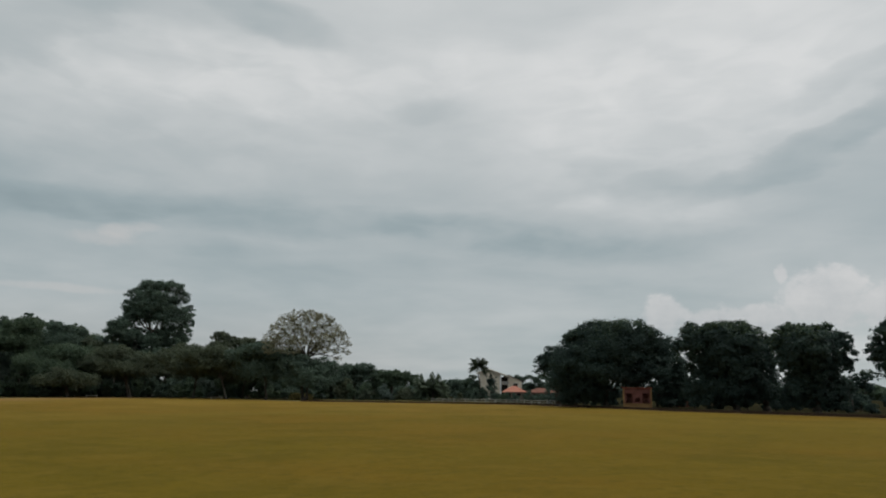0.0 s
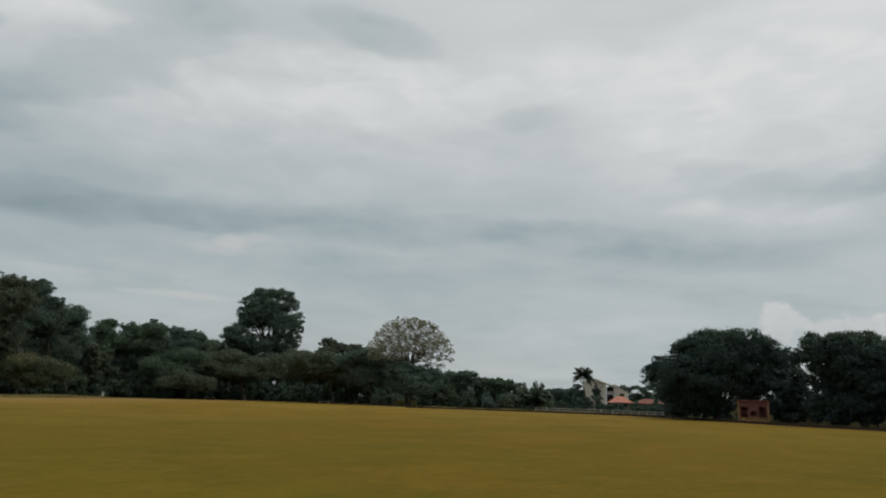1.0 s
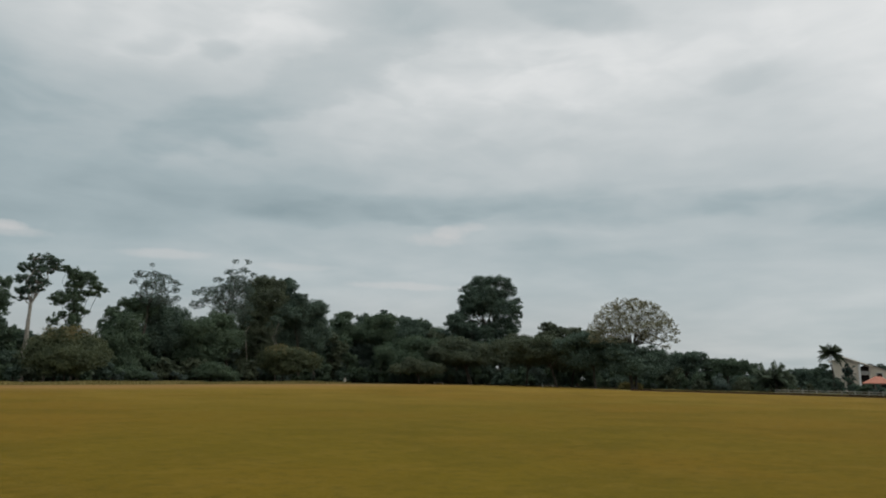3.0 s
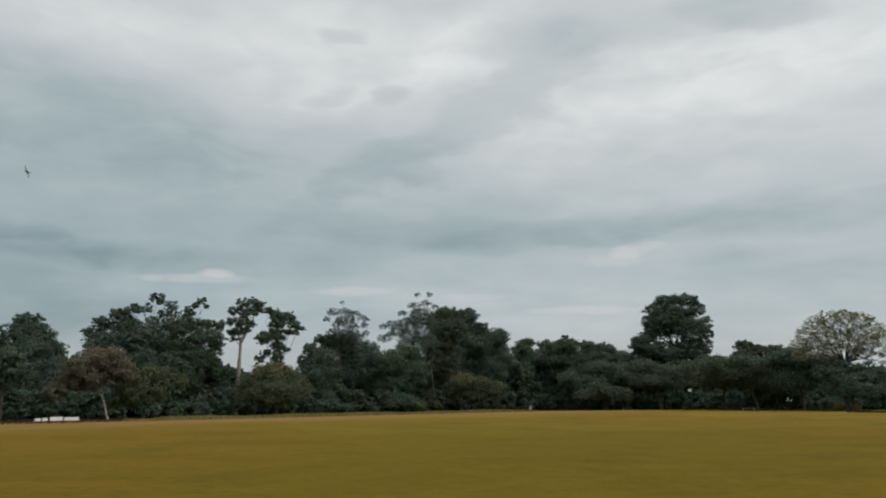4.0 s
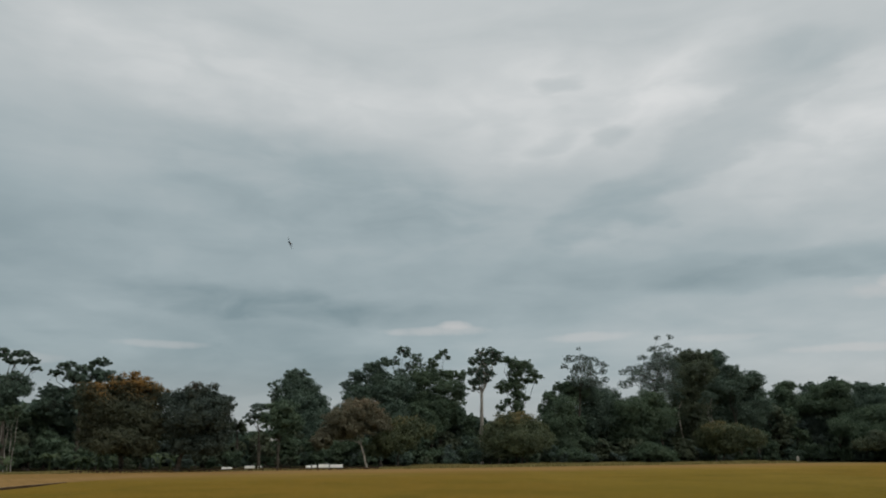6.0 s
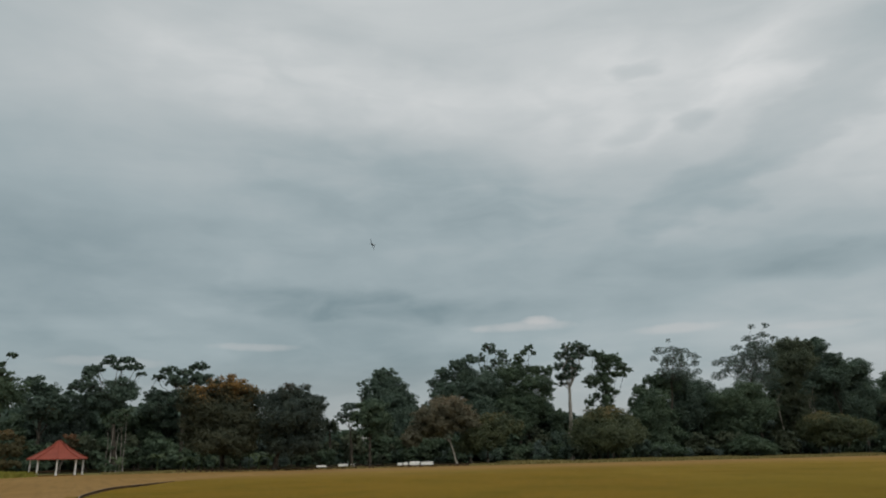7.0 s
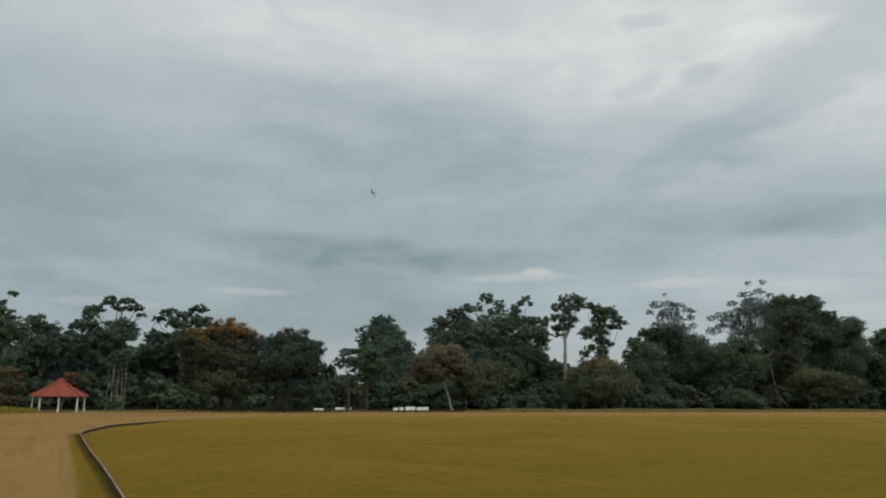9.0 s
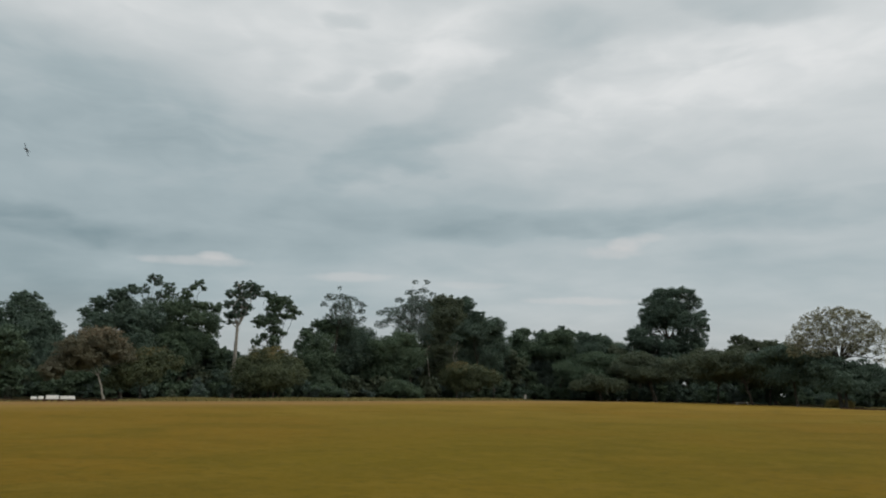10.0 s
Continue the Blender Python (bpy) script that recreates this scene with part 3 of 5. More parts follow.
# ---- low kerb round the infield ----
kerb = new("kerb")
tagged(kerb, "low dark kerb with a pale worn top beside the sandy track", "kerb", kind="structure")
kp = [Vector((p.x, p.y, 0)) for p in kerb_line]
for i, (a, b) in enumerate(zip(kp[::2], kp[2::2])):
    sink = (0.0, 0.03, 0.06, 0.1, 0.13)[max(0, i + 5 - len(kp[2::2]))]
    d = (b - a)
    side_way = Vector((-d.y, d.x, 0)).normalized() * 0.032
    for name, z0, z1, grow, mat in (("kerb_side", -0.05, 0.145 - sink * 0.8, 1.0, KERB_SIDE), ("kerb_top", 0.145 - sink * 0.8, 0.156 - sink * 0.8, 0.5, KERB_TOP)):
        s = side_way * grow
        e = d.normalized() * -0.008
        c = [a - s - e, b - s + e, b + s + e, a + s - e]
        raw(name, [(v.x, v.y, z0) for v in c] + [(v.x, v.y, z1) for v in c], [(3, 2, 1, 0), (4, 5, 6, 7), (0, 1, 5, 4), (1, 2, 6, 5), (2, 3, 7, 6), (3, 0, 4, 7)], mat, kerb)


# ---- trees, each with the lobes of its crown ----
tree('spread', -117.1, -14.2, 97, [(-0.4, 13.9, 1.3, 0.7), (1.3, 14.0, 0.7, 0.7), (1.2, 12.5, 1.3, 1.0), (-0.6, 12.4, 1.0, 0.9), (1.8, 11.3, 0.7, 0.9), (0.3, 11.0, 1.0, 0.7)])
tree('vine', -115.7, -8.8, 94, [(0.7, 15.5, 0.7, 0.5), (-0.6, 14.0, 0.8, 0.8), (-0.3, 12.2, 1.6, 1.3), (-0.4, 9.7, 2.0, 2.3), (1.5, 10.4, 1.6, 2.0)])
tree('dark', -123.9, -4.1, 92, [(-1.1, 12.1, 1.7, 1.5), (0.9, 11.0, 1.9, 1.7), (-1.0, 9.4, 2.9, 2.3), (2.2, 8.5, 2.4, 2.3)])
tree('spread', -119.8, 6.1, 87, [(-1.6, 15.8, 1.3, 0.8), (0.4, 15.9, 1.4, 0.6), (1.9, 14.9, 1.2, 0.8), (2.8, 13.9, 0.8, 0.4), (-0.3, 14.8, 1.3, 0.5), (-3.5, 14.6, 1.3, 0.8), (-4.3, 13.5, 1.3, 1.2), (-5.5, 12.2, 1.5, 0.8), (-6.5, 11.6, 0.6, 0.4), (-4.0, 11.8, 1.5, 1.0), (-0.0, 11.1, 2.6, 2.2), (-1.3, 8.9, 2.2, 1.5), (-3.5, 9.8, 1.8, 1.5)])
tree('spread', -123.0, 15.7, 83, [(1.9, 15.6, 1.7, 0.6), (-0.3, 14.6, 1.4, 0.8), (-2.9, 14.7, 1.4, 0.8), (-4.2, 13.7, 1.2, 0.5), (-1.5, 13.1, 2.0, 1.0), (2.0, 13.7, 1.9, 1.3), (0.1, 10.7, 2.9, 1.5), (-4.4, 11.0, 1.7, 1.3), (-4.7, 8.9, 2.2, 1.5), (1.7, 9.5, 2.7, 1.8)])
tree('orange', -101.4, 18.1, 80, [(-0.1, 10.4, 2.6, 1.7), (-3.3, 8.8, 2.7, 1.9), (2.6, 9.1, 2.6, 1.9), (-0.3, 7.5, 4.7, 2.5), (-2.7, 5.5, 3.0, 2.1), (2.4, 5.4, 3.2, 2.2), (-0.0, 3.5, 4.3, 1.7), (-3.3, 3.7, 2.0, 1.3)])
tree('plum', -97.4, 23.8, 76, [(2.0, 9.3, 2.4, 1.5), (-0.5, 8.4, 2.1, 1.5), (4.3, 8.3, 2.0, 1.4), (1.8, 6.8, 3.9, 2.3), (3.8, 5.1, 2.7, 2.0), (0.4, 4.8, 2.4, 1.8), (2.3, 3.2, 3.3, 1.5)])
tree('airy_green', -106.3, 37.1, 71, [(-0.3, 8.5, 1.4, 0.8), (-1.3, 7.1, 1.2, 0.8), (0.9, 7.0, 1.2, 0.7)])
tree('green', -104.5, 39.5, 69, [(0.0, 8.4, 2.4, 1.4), (-1.3, 6.8, 2.1, 1.4), (1.4, 6.5, 2.1, 1.4), (0.0, 4.9, 1.9, 1.5)])
tree('dark', -141.7, 57.1, 68, [(-0.2, 18.0, 2.1, 0.9), (-0.9, 16.6, 2.5, 1.6), (-2.5, 14.8, 2.3, 1.8), (1.7, 14.8, 2.5, 2.1), (0.1, 12.3, 4.6, 2.6), (4.1, 11.9, 2.6, 1.9), (-3.4, 12.1, 1.8, 1.4), (-0.5, 9.7, 4.6, 2.5), (4.1, 8.9, 3.9, 2.3), (1.2, 6.4, 5.3, 2.2)])
tree('airy_dark', -142.1, 51.7, 70, [(0.0, 15.4, 1.2, 0.8), (0.3, 13.5, 1.2, 0.8), (0.8, 14.5, 0.9, 0.8)])
tree('dark', -131.6, 66.8, 63, [(3.4, 19.5, 1.7, 1.0), (1.0, 18.4, 2.0, 1.1), (-1.4, 16.7, 2.0, 1.1), (-2.4, 15.0, 2.2, 1.4), (2.2, 16.6, 3.0, 2.1), (-0.9, 13.3, 3.5, 1.9), (3.5, 13.8, 2.5, 2.3), (4.5, 11.0, 3.1, 1.9), (-1.6, 10.5, 3.8, 1.8)])
tree('airy_dark', -132.8, 76.7, 60, [(-0.6, 22.7, 1.6, 1.0), (-2.3, 20.5, 1.2, 1.3), (0.7, 21.6, 1.4, 1.0), (2.6, 21.3, 1.2, 1.1), (-1.1, 18.3, 1.4, 1.1), (1.1, 19.4, 1.6, 1.1), (3.1, 19.7, 1.0, 1.1), (0.1, 17.0, 1.2, 1.1)])
tree('vine', -129.0, 80.2, 58, [(2.8, 22.3, 1.0, 0.8), (3.7, 21.3, 0.5, 0.9), (1.5, 21.3, 1.0, 0.9), (0.4, 19.9, 1.4, 1.1), (-1.5, 16.9, 3.1, 2.3), (0.8, 17.7, 1.9, 1.5), (4.2, 17.7, 1.9, 1.1), (6.4, 17.5, 1.4, 1.1), (3.5, 15.1, 3.3, 1.9), (-2.2, 13.2, 4.1, 2.5), (2.2, 11.2, 4.1, 2.7), (6.1, 13.6, 1.7, 1.9), (5.5, 9.5, 1.8, 1.9), (-0.7, 7.9, 4.3, 2.6)])
tree('dark', -129.4, 73.2, 60, [(-0.5, 14.6, 3.9, 3.0), (-2.3, 10.2, 4.6, 3.4), (1.0, 8.0, 5.0, 3.4)])
tree('brown', -105.8, 54.5, 63, [(-1.2, 8.6, 3.3, 1.8), (-3.9, 7.4, 2.7, 1.8), (0.8, 6.8, 2.7, 1.8), (-5.7, 5.4, 2.6, 1.6), (-7.0, 4.0, 1.8, 1.3), (-2.6, 5.7, 2.7, 1.5)], lean=-18)
tree('olive', -106.8, 60.4, 60, [(1.2, 6.7, 3.2, 1.5), (3.5, 5.4, 2.4, 1.5), (-0.6, 4.3, 3.7, 2.1), (-2.9, 3.0, 2.8, 1.7)])
tree('pale', -126.6, 91.2, 54, [(0.3, 22.6, 1.3, 1.3), (2.8, 22.5, 1.8, 1.4), (-0.9, 20.9, 1.7, 1.0), (1.5, 20.5, 2.0, 1.1), (-1.1, 18.7, 1.7, 1.1), (1.1, 18.1, 1.8, 1.1), (-0.3, 16.6, 2.1, 0.9), (-1.3, 15.1, 1.3, 0.6), (3.6, 21.2, 1.0, 0.8)])
tree('vine', -124.5, 98.7, 52, [(-1.6, 21.4, 1.3, 0.9), (-0.2, 20.6, 1.4, 1.4), (0.2, 18.4, 1.8, 1.8), (-0.6, 16.1, 2.5, 1.5), (-2.9, 15.4, 1.4, 1.2), (2.0, 20.1, 2.0, 1.3), (3.6, 18.7, 1.4, 1.2), (4.9, 17.8, 1.2, 0.7), (2.9, 17.0, 1.8, 0.7), (0.4, 14.2, 1.5, 1.5), (0.5, 11.9, 1.4, 1.8), (2.5, 13.3, 0.9, 0.7), (-3.1, 11.4, 1.2, 1.1), (-1.9, 12.6, 1.1, 0.8), (0.2, 9.5, 1.9, 1.7)])
tree('olive', -110.4, 87.3, 52, [(-0.3, 7.5, 3.8, 1.9), (-3.4, 5.9, 3.2, 1.9), (3.0, 6.2, 3.3, 1.9), (-0.0, 4.2, 6.3, 2.8), (4.9, 4.5, 2.1, 1.7)])
tree('green', -122.5, 107.7, 49, [(-0.6, 13.5, 1.9, 1.3), (-1.9, 11.4, 1.9, 1.4), (1.5, 11.7, 3.3, 2.5), (0.1, 8.3, 4.1, 3.3), (1.5, 4.9, 4.3, 3.0)])
tree('airy', -123.7, 115.3, 47, [(1.1, 24.9, 0.6, 0.4), (-1.0, 22.5, 1.6, 0.9), (1.7, 22.8, 1.5, 0.8), (3.6, 22.3, 1.7, 0.8), (5.8, 21.0, 1.5, 0.8), (-2.3, 20.8, 1.1, 0.8), (0.3, 19.8, 1.7, 1.2), (3.3, 19.1, 1.7, 1.3), (6.0, 19.6, 1.1, 0.8), (1.8, 17.1, 2.7, 1.6), (6.4, 17.8, 1.1, 0.8), (-1.0, 18.0, 1.5, 1.0), (1.9, 20.9, 2.5, 1.2), (3.8, 17.2, 2.4, 1.3)])
tree('green', -125.2, 115.3, 47, [(-2.5, 16.6, 1.7, 1.2), (-0.5, 16.1, 2.2, 1.6), (1.5, 15.3, 2.5, 1.6), (-5.0, 14.6, 1.5, 1.2)])
tree('dark', -127.9, 122.9, 46, [(-1.7, 15.6, 4.9, 2.7), (3.5, 14.2, 4.3, 2.7), (0.8, 9.9, 7.1, 4.6)])
tree('airy', -119.9, 137.3, 41, [(1.0, 28.5, 0.9, 0.6), (4.0, 28.6, 1.0, 0.6), (3.3, 26.3, 1.5, 0.8), (0.2, 26.1, 1.7, 0.8), (5.3, 25.4, 1.0, 0.6), (-2.7, 24.1, 1.3, 0.8), (1.7, 24.1, 2.8, 1.3), (-7.5, 20.7, 1.2, 0.8), (-5.4, 21.3, 1.6, 1.0), (-5.3, 18.7, 1.5, 0.8), (-1.9, 21.5, 2.6, 1.4), (2.5, 21.3, 3.3, 2.0), (-0.7, 18.5, 3.3, 2.0), (3.2, 17.7, 2.8, 2.0), (1.7, 22.3, 3.8, 1.7), (-3.2, 19.8, 2.8, 1.5), (-7.2, 17.9, 1.8, 1.1), (0.2, 16.0, 4.3, 2.0)])
tree('green', -118.7, 131.7, 42, [(1.1, 13.9, 3.7, 2.2), (-3.1, 11.6, 4.5, 3.0), (1.2, 9.7, 5.9, 3.5), (-3.0, 6.8, 6.7, 3.5)])
tree('olive_dark', -122.0, 151.5, 39, [(0.7, 25.2, 3.7, 1.8), (3.6, 24.7, 2.7, 1.5), (-1.3, 23.3, 3.5, 2.1), (1.4, 21.2, 5.3, 3.0), (-0.9, 17.4, 5.3, 3.9), (-1.0, 11.5, 5.8, 5.1), (-4.6, 5.9, 4.8, 3.9)])
tree('dark', -124.1, 163.7, 37, [(0.9, 27.2, 2.1, 1.4), (-0.8, 25.9, 2.0, 1.6), (2.0, 25.3, 2.1, 1.7), (0.4, 23.3, 3.6, 2.2), (1.6, 18.5, 5.5, 4.4), (-1.7, 11.3, 6.9, 5.4)])
tree('olive', -110.2, 145.9, 37, [(-0.2, 6.9, 4.4, 2.0), (3.4, 6.6, 3.4, 1.8), (-3.1, 5.0, 3.0, 2.0), (1.0, 4.1, 4.9, 2.5), (6.8, 5.2, 2.9, 2.0)])
tree('bush', -112.0, 127.4, 41, [(-1.7, 2.6, 3.5, 1.6), (-4.5, 1.7, 2.6, 1.3), (1.3, 1.7, 2.6, 1.2)])
tree('bush', -112.7, 104.0, 47, [(-1.5, 1.8, 2.7, 1.2), (1.6, 1.4, 2.0, 0.8), (-4.6, 1.5, 1.8, 0.9)])
tree('bush', -103.9, 3.8, 88, [(0.4, 0.9, 1.0, 0.7), (1.2, 0.6, 0.7, 0.6)])
tree('brown_rust', -103.7, -7.7, 94, [(0.9, 4.6, 1.2, 0.7), (-0.2, 3.4, 0.9, 0.9), (2.3, 3.3, 1.1, 1.0), (1.1, 2.6, 1.9, 0.9), (0.5, 1.4, 1.1, 0.7), (2.2, 1.4, 1.0, 0.7)])
tree('rust', -116.0, -0.8, 90, [(0.9, 4.6, 1.0, 0.5), (-0.1, 3.8, 0.7, 0.5), (1.8, 3.7, 0.6, 0.6), (0.8, 3.4, 1.1, 0.7)])
tree('dark', -116.7, 161.9, 36, [(-0.4, 22.1, 2.2, 1.2), (0.6, 19.8, 3.7, 2.2), (-2.4, 17.5, 4.6, 2.8)])
tree('dome', -117.0, 169.5, 35, [(0.1, 19.9, 3.2, 2.2), (-1.9, 17.7, 4.4, 2.9), (0.4, 14.1, 4.1, 4.1), (-3.5, 11.8, 6.3, 4.8)])
tree('green', -123.8, 195.5, 32, [(-0.4, 20.4, 3.0, 1.4), (-1.7, 18.0, 3.5, 2.1), (0.9, 14.8, 4.6, 3.2)])
tree('dark', -125.4, 208.2, 31, [(0.2, 20.7, 2.6, 1.3), (0.7, 17.7, 4.5, 2.6), (0.1, 11.9, 6.3, 4.5)])
tree('dark', -125.8, 222.4, 29, [(0.3, 23.4, 1.6, 1.2), (-1.1, 21.2, 2.9, 1.6), (1.8, 21.6, 2.3, 1.6), (0.8, 17.8, 5.4, 3.1)])
tree('dark', -125.1, 236.3, 28, [(-0.0, 22.2, 3.2, 1.4), (1.3, 20.2, 3.6, 1.9), (0.3, 16.6, 6.1, 3.3)])
tree('green', -124.6, 248.2, 27, [(0.5, 22.3, 2.5, 1.3), (2.0, 20.5, 2.9, 1.5), (0.3, 16.5, 5.9, 3.4)])
tree('green', -122.8, 222.1, 29, [(-3.6, 13.9, 4.2, 2.7), (1.1, 12.0, 4.6, 2.7), (6.7, 13.2, 4.6, 3.1), (-0.9, 8.3, 7.7, 4.3), (7.5, 7.8, 5.7, 3.9)])
tree('green', -120.6, 251.6, 26, [(0.4, 17.7, 6.3, 3.0), (-2.8, 12.5, 5.4, 3.9), (5.3, 13.6, 5.4, 3.4), (1.1, 7.9, 8.3, 4.3)])
tree('bluish', -122.1, 197.7, 32, [(0.9, 8.8, 4.6, 2.9), (-2.6, 5.9, 5.0, 2.9), (3.4, 4.6, 4.6, 2.9), (-5.2, 2.7, 3.9, 2.1), (-0.0, 2.0, 5.7, 2.5)])
tree('umbrella', -120.6, 227.8, 28, [(-2.8, 6.5, 4.7, 1.8), (3.8, 7.3, 5.0, 1.8), (0.9, 4.1, 7.0, 2.4), (8.4, 4.8, 4.6, 2.0)])
tree('grand', -82.7, 211.4, 21, [(-1.3, 31.5, 3.8, 1.9), (3.1, 31.0, 3.8, 1.9), (-5.3, 29.0, 3.2, 2.1), (-0.7, 26.8, 6.3, 3.6), (6.6, 28.4, 2.3, 2.3), (-7.0, 24.9, 2.5, 2.5), (8.6, 24.0, 2.1, 2.1), (-3.1, 23.1, 4.1, 2.3), (4.2, 22.6, 5.1, 3.2), (-8.0, 20.6, 2.8, 2.3), (7.7, 18.8, 2.1, 2.3), (-10.7, 19.2, 2.1, 1.7), (-8.9, 16.4, 3.6, 1.8), (3.9, 17.6, 4.1, 2.6), (-5.4, 15.4, 3.0, 1.7), (-0.6, 14.8, 3.0, 1.5), (-6.3, 22.7, 2.3, 2.3), (6.7, 15.9, 2.1, 1.5), (-3.0, 24.8, 3.1, 2.5), (1.4, 24.1, 3.1, 2.8), (4.9, 15.3, 3.5, 1.4), (1.5, 14.6, 3.1, 1.2), (7.9, 16.7, 2.1, 1.6), (-4.1, 20.6, 1.0, 0.9), (-1.5, 21.2, 0.9, 1.4), (0.1, 17.5, 1.0, 1.6), (9.3, 21.1, 1.4, 1.4), (-2.9, 18.2, 1.6, 1.0), (-5.1, 18.4, 1.6, 1.4)])
tree('dark', -90.2, 202.8, 24, [(0.9, 19.5, 2.6, 1.5), (-0.7, 18.0, 2.2, 1.5), (3.2, 16.9, 3.8, 2.1), (9.0, 15.6, 2.8, 1.7)])
tree('olive_dark', -59.5, 195.1, 17, [(0.6, 15.9, 2.5, 1.3), (3.6, 14.7, 3.0, 1.3), (1.6, 13.2, 4.2, 1.9)])
tree('olive_dark', -51.6, 197.4, 15, [(-0.6, 14.3, 3.3, 1.4), (3.3, 13.9, 3.0, 1.4), (1.1, 12.1, 4.9, 2.0)])
tree('umbrella', -60.0, 180.3, 18, [(-2.0, 11.1, 4.5, 1.8), (3.7, 10.2, 4.9, 1.9), (-5.7, 9.6, 4.0, 1.8), (1.2, 7.7, 7.8, 2.6), (6.9, 8.0, 4.6, 2.0)])
tree('umbrella', -79.7, 190.0, 23, [(-3.9, 10.4, 5.0, 1.7), (1.4, 9.4, 5.0, 1.9), (-1.5, 7.2, 7.7, 2.5), (-8.2, 8.5, 4.2, 1.9)])
tree('umbrella', -49.2, 183.5, 15, [(-2.0, 9.5, 4.3, 2.0), (3.0, 9.4, 4.3, 2.0), (-0.1, 6.6, 7.1, 2.9), (5.4, 7.1, 4.2, 2.6)])
tree('umbrella', -89.6, 178.8, 27, [(-1.6, 5.3, 3.8, 1.5), (2.4, 4.1, 4.4, 1.8), (-4.5, 3.9, 3.8, 1.5)])
tree('green', -112.0, 197.5, 30, [(-2.9, 18.0, 3.3, 2.1), (1.6, 18.9, 3.4, 2.1), (-3.9, 14.9, 3.9, 2.8), (2.4, 20.3, 1.2, 1.0), (0.7, 14.4, 5.5, 3.5)])
tree('dark', -102.6, 202.5, 27, [(-3.6, 18.4, 2.2, 1.2), (-0.4, 17.7, 2.5, 1.4), (2.7, 17.5, 1.9, 1.2), (-1.2, 14.7, 6.2, 2.8)])
tree('green', -94.7, 189.7, 27, [(-2.1, 11.0, 5.2, 2.6), (-8.2, 8.7, 5.1, 2.9), (3.1, 10.4, 4.4, 2.3), (-3.0, 6.7, 7.2, 2.9)])
tree('umbrella', -78.4, 188.3, 23, [(-4.6, 11.0, 4.9, 1.9), (0.7, 9.3, 4.9, 1.9), (-2.4, 7.5, 6.6, 2.2), (-7.7, 8.8, 4.0, 1.9)])
tree('flower', -29.6, 159.3, 11, [(-7.0, 12.7, 2.3, 1.5), (-5.8, 15.0, 2.3, 1.5), (-4.0, 16.8, 2.3, 1.5), (-1.6, 17.7, 2.3, 1.5), (1.0, 17.8, 2.3, 1.5), (3.5, 17.0, 2.3, 1.5), (5.5, 15.3, 2.3, 1.5), (6.9, 13.0, 2.3, 1.5), (-4.4, 12.5, 2.6, 1.7), (-2.7, 14.5, 2.6, 1.7), (-0.2, 15.3, 2.6, 1.7), (2.4, 14.6, 2.6, 1.7), (4.3, 12.7, 2.6, 1.7), (-1.5, 12.4, 2.6, 1.7), (1.4, 12.4, 2.6, 1.7), (-7.2, 10.8, 2.1, 1.1), (-3.2, 10.4, 2.7, 1.1), (3.4, 10.8, 2.5, 1.1), (7.1, 10.6, 1.6, 1.0), (8.9, 12.1, 1.1, 0.8), (9.3, 10.1, 0.8, 0.6), (7.8, 14.3, 1.1, 0.7), (5.0, 17.2, 1.1, 0.6), (2.4, 18.1, 1.1, 0.6), (6.9, 8.9, 1.1, 0.6), (-6.4, 11.9, 1.2, 0.9), (-7.5, 10.1, 1.1, 0.7)])
tree('oak_thin', 13.0, 202.6, -4, [(0.0, 6.0, 0.8, 0.8), (0.1, 4.6, 1.1, 1.1), (-0.3, 3.3, 0.9, 0.9)])
tree('dark', -39.0, 165.5, 13, [(-2.3, 10.8, 4.1, 1.8), (3.3, 9.4, 4.1, 1.8), (-5.2, 9.5, 3.8, 1.8), (-0.2, 6.5, 6.3, 2.9)])
tree('dark', -29.1, 159.4, 10, [(-2.0, 7.6, 3.9, 2.0), (3.4, 7.0, 3.7, 2.0), (0.5, 4.8, 5.4, 2.5)])
tree('umbrella', -49.3, 171.0, 16, [(-2.4, 10.4, 4.2, 1.6), (2.1, 8.5, 4.0, 1.6), (-4.0, 7.8, 4.7, 1.9), (-7.8, 9.6, 3.9, 1.6)])
tree('dark', -20.5, 172.8, 7, [(-1.8, 6.8, 3.2, 1.3), (1.8, 7.2, 2.9, 1.2), (-3.3, 4.9, 3.7, 1.9), (2.5, 5.2, 3.7, 1.9)])
tree('green', -11.9, 171.6, 4, [(-2.9, 5.9, 2.4, 1.1), (1.2, 5.7, 2.9, 1.1), (-0.7, 4.2, 4.0, 1.6), (4.5, 4.7, 2.6, 1.3)])
tree('dark', 2.9, 217.0, -1, [(-0.0, 4.6, 3.7, 1.0), (4.9, 4.6, 3.0, 1.0), (2.4, 2.6, 4.3, 1.3)])
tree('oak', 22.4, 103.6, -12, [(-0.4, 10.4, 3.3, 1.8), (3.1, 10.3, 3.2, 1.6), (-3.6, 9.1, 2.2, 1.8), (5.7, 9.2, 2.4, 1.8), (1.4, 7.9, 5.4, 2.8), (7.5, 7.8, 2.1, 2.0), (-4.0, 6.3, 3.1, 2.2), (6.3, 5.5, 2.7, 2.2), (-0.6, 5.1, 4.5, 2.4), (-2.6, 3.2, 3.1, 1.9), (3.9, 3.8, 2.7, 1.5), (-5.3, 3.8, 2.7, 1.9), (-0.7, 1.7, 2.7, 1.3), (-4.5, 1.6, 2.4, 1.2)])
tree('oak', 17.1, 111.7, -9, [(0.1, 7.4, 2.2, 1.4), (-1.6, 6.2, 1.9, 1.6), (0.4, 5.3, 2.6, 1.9)])
